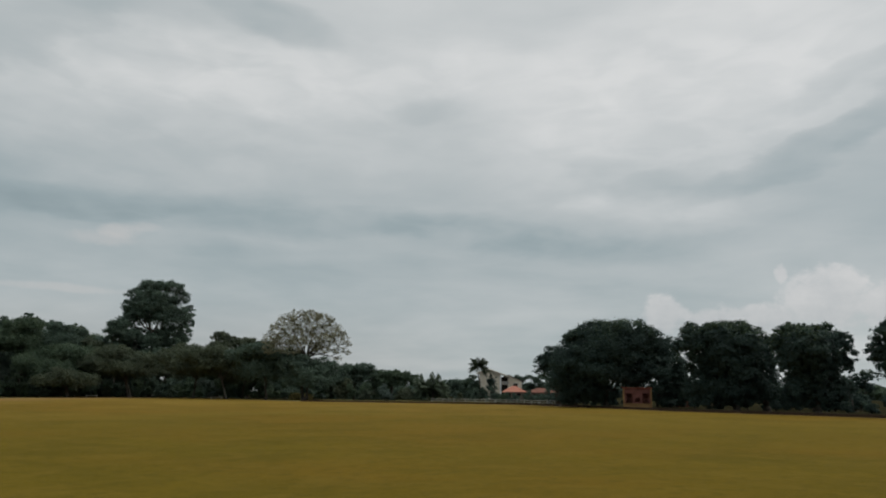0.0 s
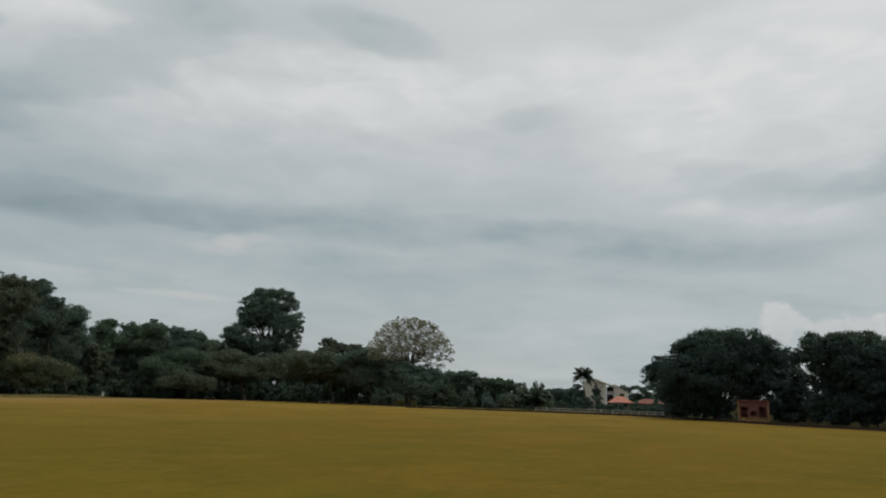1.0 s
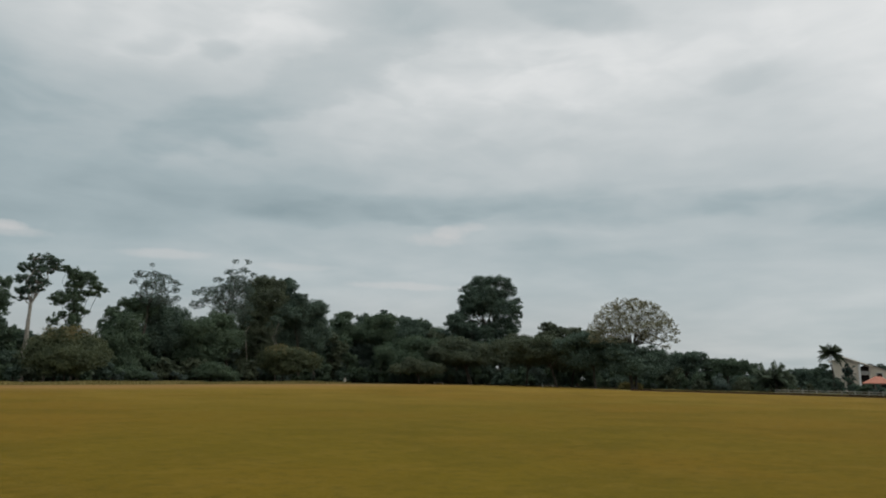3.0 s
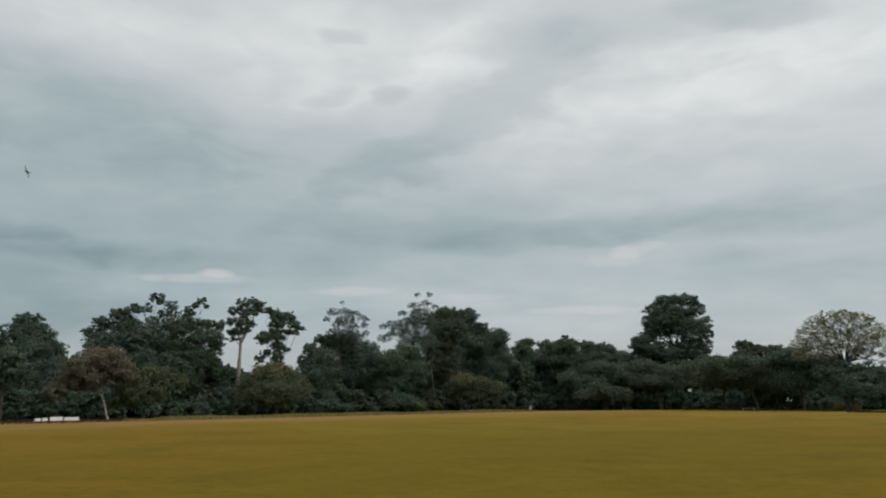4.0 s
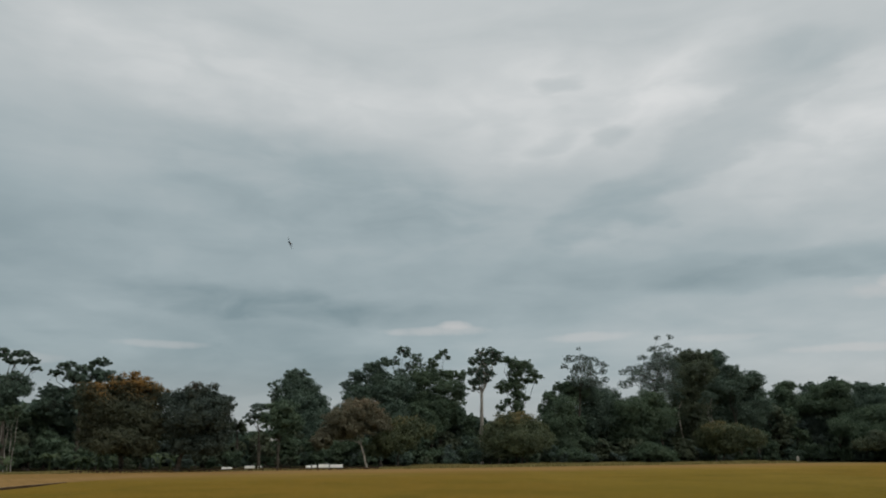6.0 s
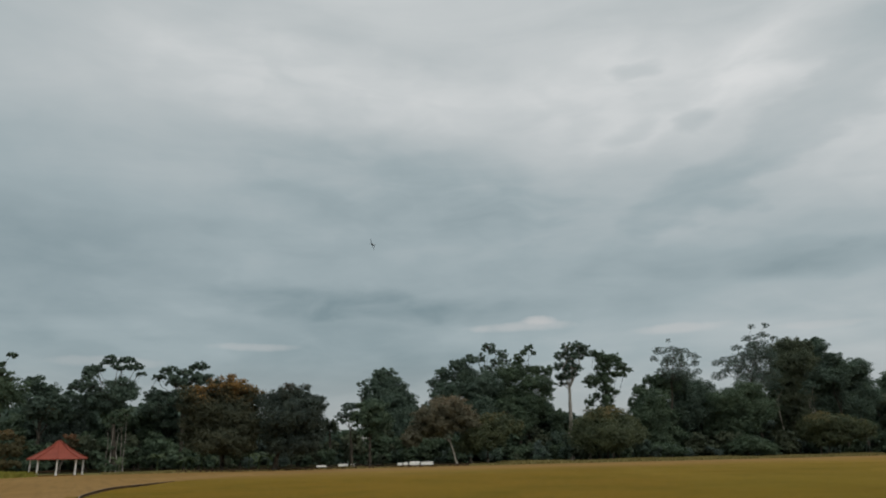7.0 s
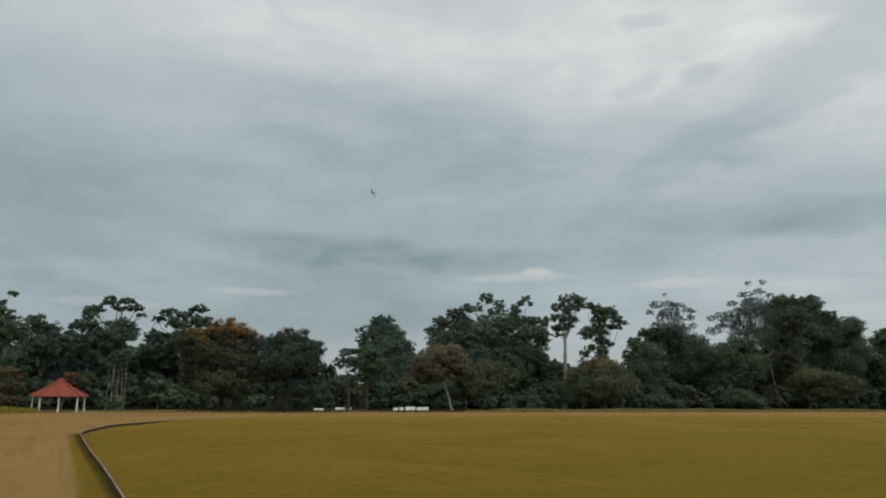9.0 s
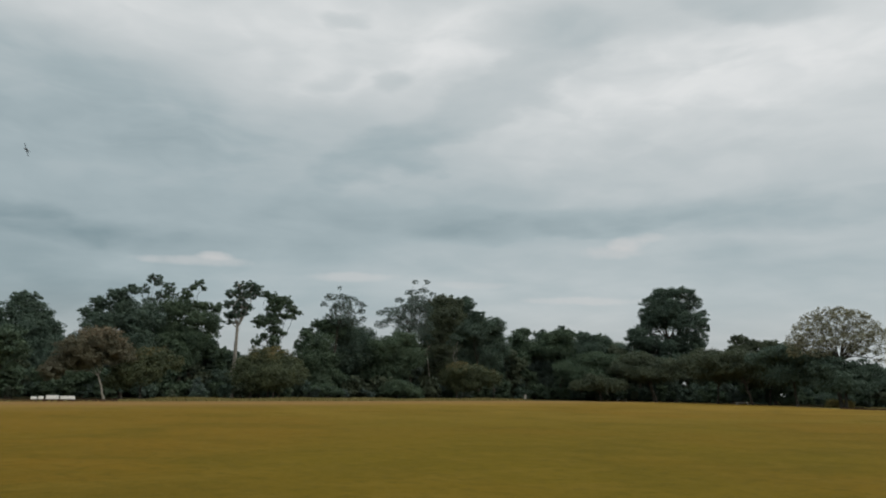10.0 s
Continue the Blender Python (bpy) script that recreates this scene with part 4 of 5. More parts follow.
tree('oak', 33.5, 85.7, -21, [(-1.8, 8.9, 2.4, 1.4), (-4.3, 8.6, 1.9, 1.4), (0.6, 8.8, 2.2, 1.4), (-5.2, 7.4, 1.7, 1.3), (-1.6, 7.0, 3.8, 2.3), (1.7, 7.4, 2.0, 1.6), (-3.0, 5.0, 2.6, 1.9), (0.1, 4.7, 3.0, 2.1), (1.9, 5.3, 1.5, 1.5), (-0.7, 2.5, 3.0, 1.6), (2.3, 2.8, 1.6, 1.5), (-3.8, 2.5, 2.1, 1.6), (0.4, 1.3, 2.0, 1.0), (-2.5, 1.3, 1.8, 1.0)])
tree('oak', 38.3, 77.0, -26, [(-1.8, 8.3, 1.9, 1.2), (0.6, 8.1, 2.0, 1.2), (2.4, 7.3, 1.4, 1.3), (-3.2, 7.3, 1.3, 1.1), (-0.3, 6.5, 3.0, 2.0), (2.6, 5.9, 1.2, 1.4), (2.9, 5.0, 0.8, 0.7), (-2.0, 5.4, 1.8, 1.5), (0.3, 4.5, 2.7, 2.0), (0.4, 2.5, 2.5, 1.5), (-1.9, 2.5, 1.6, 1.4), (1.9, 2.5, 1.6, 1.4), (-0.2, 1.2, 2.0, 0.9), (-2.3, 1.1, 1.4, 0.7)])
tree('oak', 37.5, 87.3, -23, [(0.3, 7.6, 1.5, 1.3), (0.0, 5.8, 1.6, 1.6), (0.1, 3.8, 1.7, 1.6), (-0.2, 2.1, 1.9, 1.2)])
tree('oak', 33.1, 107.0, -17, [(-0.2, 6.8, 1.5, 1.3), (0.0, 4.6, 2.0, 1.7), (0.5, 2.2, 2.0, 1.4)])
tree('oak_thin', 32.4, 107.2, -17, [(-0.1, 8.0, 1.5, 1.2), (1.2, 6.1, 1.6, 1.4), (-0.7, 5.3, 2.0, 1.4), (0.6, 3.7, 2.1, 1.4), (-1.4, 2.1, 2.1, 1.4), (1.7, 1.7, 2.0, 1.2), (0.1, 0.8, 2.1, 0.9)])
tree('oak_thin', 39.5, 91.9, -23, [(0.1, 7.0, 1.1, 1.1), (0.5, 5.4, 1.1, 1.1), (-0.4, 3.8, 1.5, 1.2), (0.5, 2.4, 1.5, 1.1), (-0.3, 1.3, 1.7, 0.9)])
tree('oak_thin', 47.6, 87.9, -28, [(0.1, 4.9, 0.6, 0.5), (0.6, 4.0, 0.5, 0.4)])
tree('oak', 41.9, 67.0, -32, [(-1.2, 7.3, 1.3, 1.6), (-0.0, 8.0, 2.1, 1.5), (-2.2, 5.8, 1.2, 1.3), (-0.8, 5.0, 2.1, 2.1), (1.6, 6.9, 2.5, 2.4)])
tree('green', 61.5, 108.8, -29, [(-0.8, 2.6, 2.0, 0.9), (1.3, 2.4, 1.8, 1.0), (-2.3, 1.9, 1.8, 1.0)])

tree('sapling', -112.9, 4.8, 88, [(-0.4, 6.6, 0.7, 0.4), (0.2, 7.2, 0.7, 0.5), (-0.1, 6.0, 0.5, 0.3)])
tree('sapling', -112.9, 5.4, 87, [(-0.5, 7.1, 0.7, 0.4), (0.1, 7.7, 0.7, 0.5), (-0.1, 6.4, 0.5, 0.3)])
tree('sapling', -112.8, 6.1, 87, [(-0.5, 7.4, 0.7, 0.4), (0.1, 8.0, 0.8, 0.5), (-0.2, 6.8, 0.5, 0.3)])
tree('sapling', -112.8, 6.5, 87, [(-0.5, 6.8, 0.7, 0.4), (0.1, 7.5, 0.8, 0.5), (-0.2, 6.2, 0.5, 0.3)])
tree('sapling', -112.8, 7.0, 86, [(-0.6, 7.7, 0.7, 0.4), (0.1, 8.3, 0.8, 0.5), (-0.2, 7.1, 0.5, 0.3)])
tree('brown_rust', -107.3, -11.9, 96, [(-0.1, 2.6, 1.1, 0.7), (1.1, 1.8, 0.7, 0.6), (-0.8, 1.6, 0.9, 0.7), (0.4, 1.2, 1.2, 0.6)])
tree('airy_green', -105.6, 37.3, 71, [(-0.4, 8.5, 0.9, 0.4), (-1.2, 7.4, 0.8, 0.5), (0.1, 7.1, 1.0, 0.6), (-1.9, 6.4, 0.8, 0.5)])
tree('green', 7.7, 199.9, -2, [(0.2, 5.8, 1.2, 0.8), (-0.6, 4.6, 1.2, 1.1), (0.5, 3.8, 1.2, 1.2), (-0.6, 2.6, 1.2, 1.1)])
tree('airy_dark', 13.9, 202.5, -4, [(0.0, 5.5, 0.8, 0.7), (-0.3, 4.1, 0.9, 0.8), (0.2, 2.7, 0.9, 0.8)])
tree('pale_thin', -113.1, 147.7, 37, [(-1.4, 13.8, 1.4, 0.8), (0.2, 14.6, 1.4, 0.8), (-0.7, 15.4, 1.6, 0.8)])
tree('pale_thin', -115.8, 140.4, 40, [(-1.2, 14.0, 1.2, 0.8), (-0.2, 15.1, 1.2, 0.8)])
tree('pale_thin', -97.8, 199.3, 26, [(-0.5, 10.6, 1.7, 1.0), (0.8, 11.6, 1.5, 0.8)])
tree('dark', -122.7, 86.3, 55, [(-0.3, 4.3, 2.1, 1.3), (-1.5, 2.4, 2.1, 1.5), (1.7, 2.6, 1.7, 1.5), (-0.1, 1.3, 2.6, 1.3)])
tree('dark', -128.0, 1.9, 89, [(-1.8, 11.1, 1.4, 0.8), (0.1, 10.0, 1.8, 1.1), (-2.3, 9.6, 1.5, 1.0), (-0.5, 8.1, 2.5, 1.4), (-3.4, 8.5, 1.6, 1.2)])
tree('dark', -127.4, 12.0, 85, [(-0.6, 8.7, 2.1, 1.3), (2.0, 9.6, 1.8, 1.3), (-1.7, 7.1, 2.1, 1.2), (1.3, 6.9, 2.6, 1.4)])

# ---- the forest behind: thickets and middle-sized trees ----
SKYLINE = [(-45, 0.3), (-0.8, 0.3), (1.4, 0.4), (3.6, 0.7), (6.2, 1.1), (7.9, 1.0), (13.0, 2.2), (15.5, 3.1), (17.5, 3.3), (21.1, 3.5), (26.6, 3.8), (32.1, 3.7), (37.3, 4.6), (43.5, 3.7), (46.1, 3.8),
           (48.7, 3.1), (50.6, 2.7), (53.4, 2.7), (55.2, 3.9), (58.3, 4.4), (61.8, 4.0), (65.2, 2.8), (67.0, 3.0), (69.5, 2.2), (72.7, 1.8), (75.5, 2.7), (81.3, 3.5), (88.7, 3.9), (94.6, 3.4), (112, 3.6)]
FOREST_EDGE = [(-45, 84), (-30, 88), (-22, 98), (-14, 112), (-6, 132), (0, 150), (6, 158), (12, 178), (20, 205), (27, 214), (32, 212), (36, 192), (42, 168), (50, 147), (60, 130), (70, 120), (80, 114), (90, 114), (112, 122)]
pick = np.random.default_rng(77)


def between(table, b):
    return float(np.interp(b, [r[0] for r in table], [r[1] for r in table]))


def forest_cap(b, d):
    """How high a tree at bearing b may stand, so that the forest keeps its skyline."""
    return 2.0 + d * math.tan(radians(min(between(SKYLINE, b + k) for k in (-1.6, -0.8, 0, 0.8, 1.6))))


def spot(b, d):
    return -math.sin(radians(b)) * d, math.cos(radians(b)) * d


prototypes = {}
SHRUB_WORDS = {"dark": "dense dark green shrub at the foot of the forest", "green": "leafy mid-green shrub at the foot of the forest", "bluish": "dull grey-green shrub at the foot of the forest",
               "olive_dark": "olive green shrub at the foot of the forest", "oak": "filler shrub with shade-dark leaves under broad trees"}


def forest_tree(kind, form, b, d, tall):
    """One of a few grown shapes, copied, turned and scaled to stand tall metres high."""
    key = (kind, form, int(pick.integers(0, 3)))
    x, y = spot(b, d)
    if key not in prototypes:
        lobes = []
        if form == "shrub":
            for k in range(6):
                s, h = pick.uniform(-2.6, 2.6), pick.uniform(0.8, 3.6)
                lobes.append((s, h, pick.uniform(1.1, 1.8), pick.uniform(0.9, 1.3)))
        else:
            for k in range(8):
                h = 2.2 + 7.4 * (k / 7)
                s = pick.uniform(-1, 1) * 3.0 * math.sin(0.5 + 2.2 * k / 7)
                lobes.append((s, h, pick.uniform(1.4, 2.3), pick.uniform(0.9, 1.5)))
        top = max(h + r for _, h, _, r in lobes)
        thing = tree(kind, x, y, b, lobes, name=form, words=SHRUB_WORDS.get(kind, "") if form == "shrub" else "", leaf_size=0.56, limbs=form == "tree")
        prototypes[key] = (thing, top)
        thing.matrix_world = pose(x, y, 0, 0, 0, b) @ Matrix.Scale(tall / top, 4)
        return thing
    thing, top = prototypes[key]
    m = pose(x, y, 0, 0, 0, pick.uniform(0, 360)) @ Matrix.Scale(tall / top / thing.scale[0], 4)
    return copy_thing(thing, m)


def pick_one(*names):
    return names[int(pick.integers(0, len(names)))]


for near, far, low, high, form, gap in ((1.5, 4.0, 1.3, 3.0, "shrub", 4.2), (5.0, 9.0, 3.2, 5.6, "shrub", 4.6), (11.0, 20.0, 6.0, 10.0, "tree", 5.2)):
    b = 3.0
    while b < 104:
        d = between(FOREST_EDGE, b) + pick.uniform(near, far)
        cap = forest_cap(b, d)
        tall = min(pick.uniform(low, high), cap * pick.uniform(0.9, 1.04))
        if near > 10:
            tall = max(tall, cap * pick.uniform(0.8, 1.04))
        kinds = ("dark", "green", "green", "bluish", "olive_dark")
        if tall > 1.0 and not (near < 5 and 83 < b < 96):
            forest_tree(pick_one(*kinds), "shrub" if tall < 5 else form, b, d, tall)
        b += (gap * pick.uniform(0.7, 1.3) / d * 57.3) * (0.75 if b > 76 and near > 4 else 1.0)

# filler shrubs, leaf colour darkened to deepen the shade under the broad trees, and young trees behind them
b = -40.0
while b < -8.5:
    edge = between(FOREST_EDGE, b)
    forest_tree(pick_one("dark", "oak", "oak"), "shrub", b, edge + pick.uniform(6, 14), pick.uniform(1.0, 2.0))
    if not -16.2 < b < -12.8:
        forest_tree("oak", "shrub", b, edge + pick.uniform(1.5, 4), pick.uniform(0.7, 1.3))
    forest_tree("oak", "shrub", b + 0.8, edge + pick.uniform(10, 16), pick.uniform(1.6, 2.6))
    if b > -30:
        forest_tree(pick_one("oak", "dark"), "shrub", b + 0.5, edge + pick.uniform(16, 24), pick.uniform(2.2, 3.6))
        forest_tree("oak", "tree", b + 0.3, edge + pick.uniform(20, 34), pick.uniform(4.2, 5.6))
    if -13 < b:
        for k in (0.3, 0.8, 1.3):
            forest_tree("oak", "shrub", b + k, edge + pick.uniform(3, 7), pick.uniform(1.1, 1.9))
    b += 1.7 * pick.uniform(0.7, 1.3)
for b, d, tall in ((20.0, 214, 5.2), (20.7, 211, 4.8), (21.4, 214, 5.4), (19.2, 210, 4.6)):
    forest_tree("dark", "shrub", b, d, tall)
# garden shrubs round the houses
b = -8.5
while b < 3:
    forest_tree(pick_one("dark", "green", "olive_dark"), "shrub", b, pick.uniform(160, 182), pick.uniform(1.2, 2.4))
    b += 1.0 * pick.uniform(0.7, 1.3)
for b, d, tall in ((-2.9, 200, 3.4), (-2.5, 199, 5.0), (-2.2, 198, 4.6), (-3.7, 197, 3.6), (-1.4, 196, 3.8), (-4.6, 184, 1.9), (-6.6, 178, 2.6), (-8.0, 172, 3.2)):
    forest_tree("dark", "shrub", b, d, tall)
for b, d, tall in ((-4.2, 184, 1.5), (-4.9, 183, 1.2), (-5.5, 182, 1.4), (-6.4, 181, 1.9), (-7.2, 180, 1.7), (-8.1, 180, 2.0)):
    forest_tree("oak", "shrub", b, d, tall)
for b, d, tall in ((-5.7, 240, 7.6), (-6.2, 234, 7.2), (-6.8, 230, 7.4), (-7.4, 226, 7.6), (-8.0, 222, 7.0), (-8.8, 216, 7.2)):
    forest_tree("dark", "tree", b, d, tall)


def woods(name, label, b0, b1, depth, step_, tall_of, leaf, size, seed_):
    """Far woods: many crowns run together."""
    rng = np.random.default_rng(seed_)
    blades, b = [], b0
    while b < b1:
        d = depth(b) + rng.uniform(0, 14)
        x, y = spot(b, d)
        h = tall_of(b, d) * rng.uniform(0.88, 1.02)
        r = max(h * 0.26, 2.3)
        blobs = [(x + rng.normal(0, r * 0.6), y + rng.normal(0, r * 0.6), h * f, r * rng.uniform(0.9, 1.3), r * rng.uniform(0.9, 1.3), h * 0.17) for f in (0.05, 0.17, 0.35, 0.52, 0.68, 0.83)]
        blades.append(leaf_crown(rng, blobs, size, 1.7, 0.3, False)[0])
        b += step_ * rng.uniform(0.7, 1.3)
    mesh = leaf_mesh(name, np.concatenate(blades))
    mesh.materials.append(LEAF[leaf])
    return tagged(new(name, mesh), label, "woods", kind="stuff")


woods("deep_woods", "dark depths of the forest behind its front trees", 2, 106, lambda b: between(FOREST_EDGE, b) + 26, 0.85, lambda b, d: forest_cap(b, d) * 0.97, "dark", 1.45, 21)
woods("far_woods", "low line of far trees beyond the houses", -46, 5, lambda b: 310, 0.8, lambda b, d: 5.8, "bluish", 1.1, 22)


# ---- palms and banana plants ----
def frond(bm, rng, start, turn, length, droop, width):
    """An arched midrib with pairs of hanging leaflets."""
    way = Vector((math.cos(turn), math.sin(turn), 0))
    side = Vector((-way.y, way.x, 0))
    lift = radians(rng.uniform(-45, 75))
    pts = []
    for i in range(9):
        f = i / 8
        pts.append(Vector(start) + way * length * f * math.cos(lift) + Vector((0, 0, length * (f * math.sin(lift) - droop * f * f))))

    for i in range(24):
        f = i / 24
        k = min(int(f * 8), 7)
        root = pts[k].lerp(pts[k + 1], f * 8 - k)
        w_ = width * (0.35 + 0.65 * math.sin(math.pi * min(0.95, 0.12 + 0.85 * f)))
        for s in (-1, 1):
            tip = root + side * s * w_ + way * w_ * 0.7 - Vector((0, 0, w_ * rng.uniform(0.5, 1.0)))
            bm.faces.new([bm.verts.new(v) for v in (root, root + way * length * 0.06, tip)])
    return bm


PALM_LEAF = leaf_material("palm_leaf", (0.035, 0.05, 0.032), (0.085, 0.105, 0.055))
PALE_PALM_LEAF = leaf_material("pale_palm_leaf", (0.08, 0.085, 0.04), (0.17, 0.15, 0.075))
BANANA_LEAF = leaf_material("banana_leaf", (0.06, 0.09, 0.042), (0.12, 0.155, 0.072))


def palm(x, y, tall, reach, mat, seed_, label):
    rng = np.random.default_rng(seed_)
    thing = new("palm_tree")
    thing.matrix_world = pose(x, y, 0, 0, 0, seed_ * 40)
    tagged(thing, label, "palm tree", "palms")
    stem = tall - reach * 0.55
    part("trunk", tube(bmesh.new(), bent(rng, (0, 0, -0.1), (0.3, 0, stem), 6, 0.03), [0.26, 0.2, 0.18, 0.17, 0.16, 0.15, 0.16], 9), BARK, thing)
    for k in range(60):
        part("frond", frond(bmesh.new(), rng, (0.3, 0, stem), k * 2.4, reach * rng.uniform(0.7, 1.1), rng.uniform(0.2, 0.5), reach * 0.28), mat, thing)


palm(*spot(-2.80, 198), 10.9, 3.1, PALM_LEAF, 3, "coconut palm with drooping fronds in front of the house")
palm(*spot(94.6, 117), 12.4, 2.6, PALE_PALM_LEAF, 5, "tall palm with pale yellowish fronds among forest trees")
palm(*spot(72.2, 125), 7.4, 1.9, PALM_LEAF, 7, "small palm standing between dark forest trees")
palm(*spot(91.8, 124), 10.6, 2.2, PALE_PALM_LEAF, 9, "palm with green fronds among forest trees")


def spiky_tree(x, y, wide, tall):
    """A bushy clump of stiff feathery leaves that fan out from several short stems."""
    rng = np.random.default_rng(61)
    thing = new("fan_tree")
    thing.matrix_world = pose(x, y, 0)
    tagged(thing, "bushy spiky-leaved tree beyond the white rail fence", "tree", "fan trees")
    for k in range(10):
        foot = Vector((rng.uniform(-0.2, 0.2), rng.uniform(-0.2, 0.2), -0.1))
        head = Vector((rng.uniform(-0.5, 0.5) * wide, rng.uniform(-0.5, 0.5) * wide, tall * rng.uniform(0.3, 0.68)))
        part("stem", tube(bmesh.new(), bent(rng, foot, head, 3, 0.08), [0.14, 0.11, 0.09, 0.08], 7), BARK, thing)
        for i in range(20):
            part("frond", frond(bmesh.new(), rng, head, i * 2.4 + k, wide * rng.uniform(0.5, 0.75), rng.uniform(0.1, 0.6), wide * 0.2), FAN_LEAF, thing)


FAN_LEAF = leaf_material("fan_leaf", (0.060, 0.088, 0.058), (0.120, 0.150, 0.090))
spiky_tree(*spot(0.85, 162), 4.2, 6.4)


def banana(x, y, tall, seed_):
    rng = np.random.default_rng(seed_)
    thing = new("banana_plant")
    thing.matrix_world = pose(x, y, 0, 0, 0, rng.uniform(0, 360))
    tagged(thing, "banana plant with broad ragged light green leaves", "banana plant", "banana plants")
    part("stem", tube(bmesh.new(), [(0, 0, -0.05), (0.03, 0, tall * 0.3), (0.02, 0.02, tall * 0.55)], [0.13, 0.11, 0.08], 8), BANANA_LEAF, thing)
    for k in range(8):
        a, length = k * 2.4 + rng.uniform(-0.3, 0.3), tall * rng.uniform(0.5, 0.7)
        way, rise = Vector((math.cos(a), math.sin(a), 0)), rng.uniform(0.6, 1.3)
        sidew = Vector((-way.y, way.x, 0))
        bm = bmesh.new()
        rows = []
        for i in range(7):
            f = i / 6
            p = Vector((0.02, 0.02, tall * 0.52)) + way * length * f * 0.8 + Vector((0, 0, length * (rise * f - 0.95 * f * f)))
            w_ = length * 0.17 * math.sin(math.pi * (0.08 + 0.88 * f))
            rows.append([bm.verts.new(p + sidew * w_ * s - Vector((0, 0, abs(s) * w_ * 0.35))) for s in (-1, 0, 1)])
        for u, v in zip(rows, rows[1:]):
            bm.faces.new((u[0], u[1], v[1], v[0]))
            bm.faces.new((u[1], u[2], v[2], v[1]))
        part("leaf", bm, BANANA_LEAF, thing)


for k in range(13):
    bb = pick.uniform(74.0, 87.5)
    banana(*spot(bb, 106.0 / math.sin(radians(bb)) + pick.uniform(1.0, 6.0)), pick.uniform(1.7, 3.4), 500 + k)


# ---- pavilion ----
pavilion = new("pavilion")
pavilion.matrix_world = pose(-98.2, -0.9, 0, 0, 0, 0.7)
tagged(pavilion, "open octagonal pavilion with a red roof on white posts", "pavilion")
SIDES = 8


def ring(r, z, n=SIDES, shift=0.0):
    return [(r * math.cos((k + shift) * 2 * math.pi / n), r * math.sin((k + shift) * 2 * math.pi / n), z) for k in range(n)]


bm = bmesh.new()
for lo, hi in (((2.95, -0.1), (2.95, 0.05)),):
    a, b_ = [bm.verts.new(p) for p in ring(lo[0], lo[1])], [bm.verts.new(p) for p in ring(hi[0], hi[1])]
    bm.faces.new(b_), bm.faces.new(a[::-1])
    for k in range(SIDES):
        bm.faces.new((a[k], a[(k + 1) % SIDES], b_[(k + 1) % SIDES], b_[k]))
part("floor_slab", bm, SAND, pavilion)
for k, p in enumerate(ring(2.7, 0)):
    bm = bmesh.new()
    tube(bm, [(p[0], p[1], 0.05), (p[0], p[1], 0.3), (p[0], p[1], 0.31), (p[0], p[1], 1.9)], [0.13, 0.13, 0.09, 0.085], 10)
    part("post", bm, WHITE_PAINT, pavilion)
for k in range(SIDES):
    p, q = Vector(ring(2.7, 1.84)[k]), Vector(ring(2.7, 1.84)[(k + 1) % SIDES])
    part("beam", tube(bmesh.new(), [p, q], [0.09, 0.09], 4), WHITE_PAINT, pavilion)
    if k not in (0, 4):
        p, q = Vector(ring(2.7, 0.5)[k]), Vector(ring(2.7, 0.5)[(k + 1) % SIDES])
        part("bench_rail", tube(bmesh.new(), [p, q], [0.06, 0.06], 6), KERB_SIDE, pavilion)
PROFILE = [(3.12, 1.84), (2.2, 2.32), (1.3, 2.86), (0.55, 3.42), (0.09, 3.84)]
for k in range(SIDES):
    bm = bmesh.new()
    for (r0, z0), (r1, z1) in zip(PROFILE, PROFILE[1:]):
        outer = [Vector(ring(r0, z0)[k]), Vector(ring(r0, z0)[(k + 1) % SIDES]), Vector(ring(r1, z1)[(k + 1) % SIDES]), Vector(ring(r1, z1)[k])]
        top = [bm.verts.new(v) for v in outer]
        low_ = [bm.verts.new(v - Vector((0, 0, 0.07))) for v in outer]
        bm.faces.new(top), bm.faces.new(low_[::-1])
        for i in range(4):
            bm.faces.new((low_[i], low_[(i + 1) % 4], top[(i + 1) % 4], top[i]))
    part("roof_panel", bm, RED_ROOF, pavilion)
    part("hip_ridge", tube(bmesh.new(), [(*ring(r, z + 0.03)[k],) for r, z in PROFILE], [0.07] * 5, 5), RED_ROOF, pavilion)


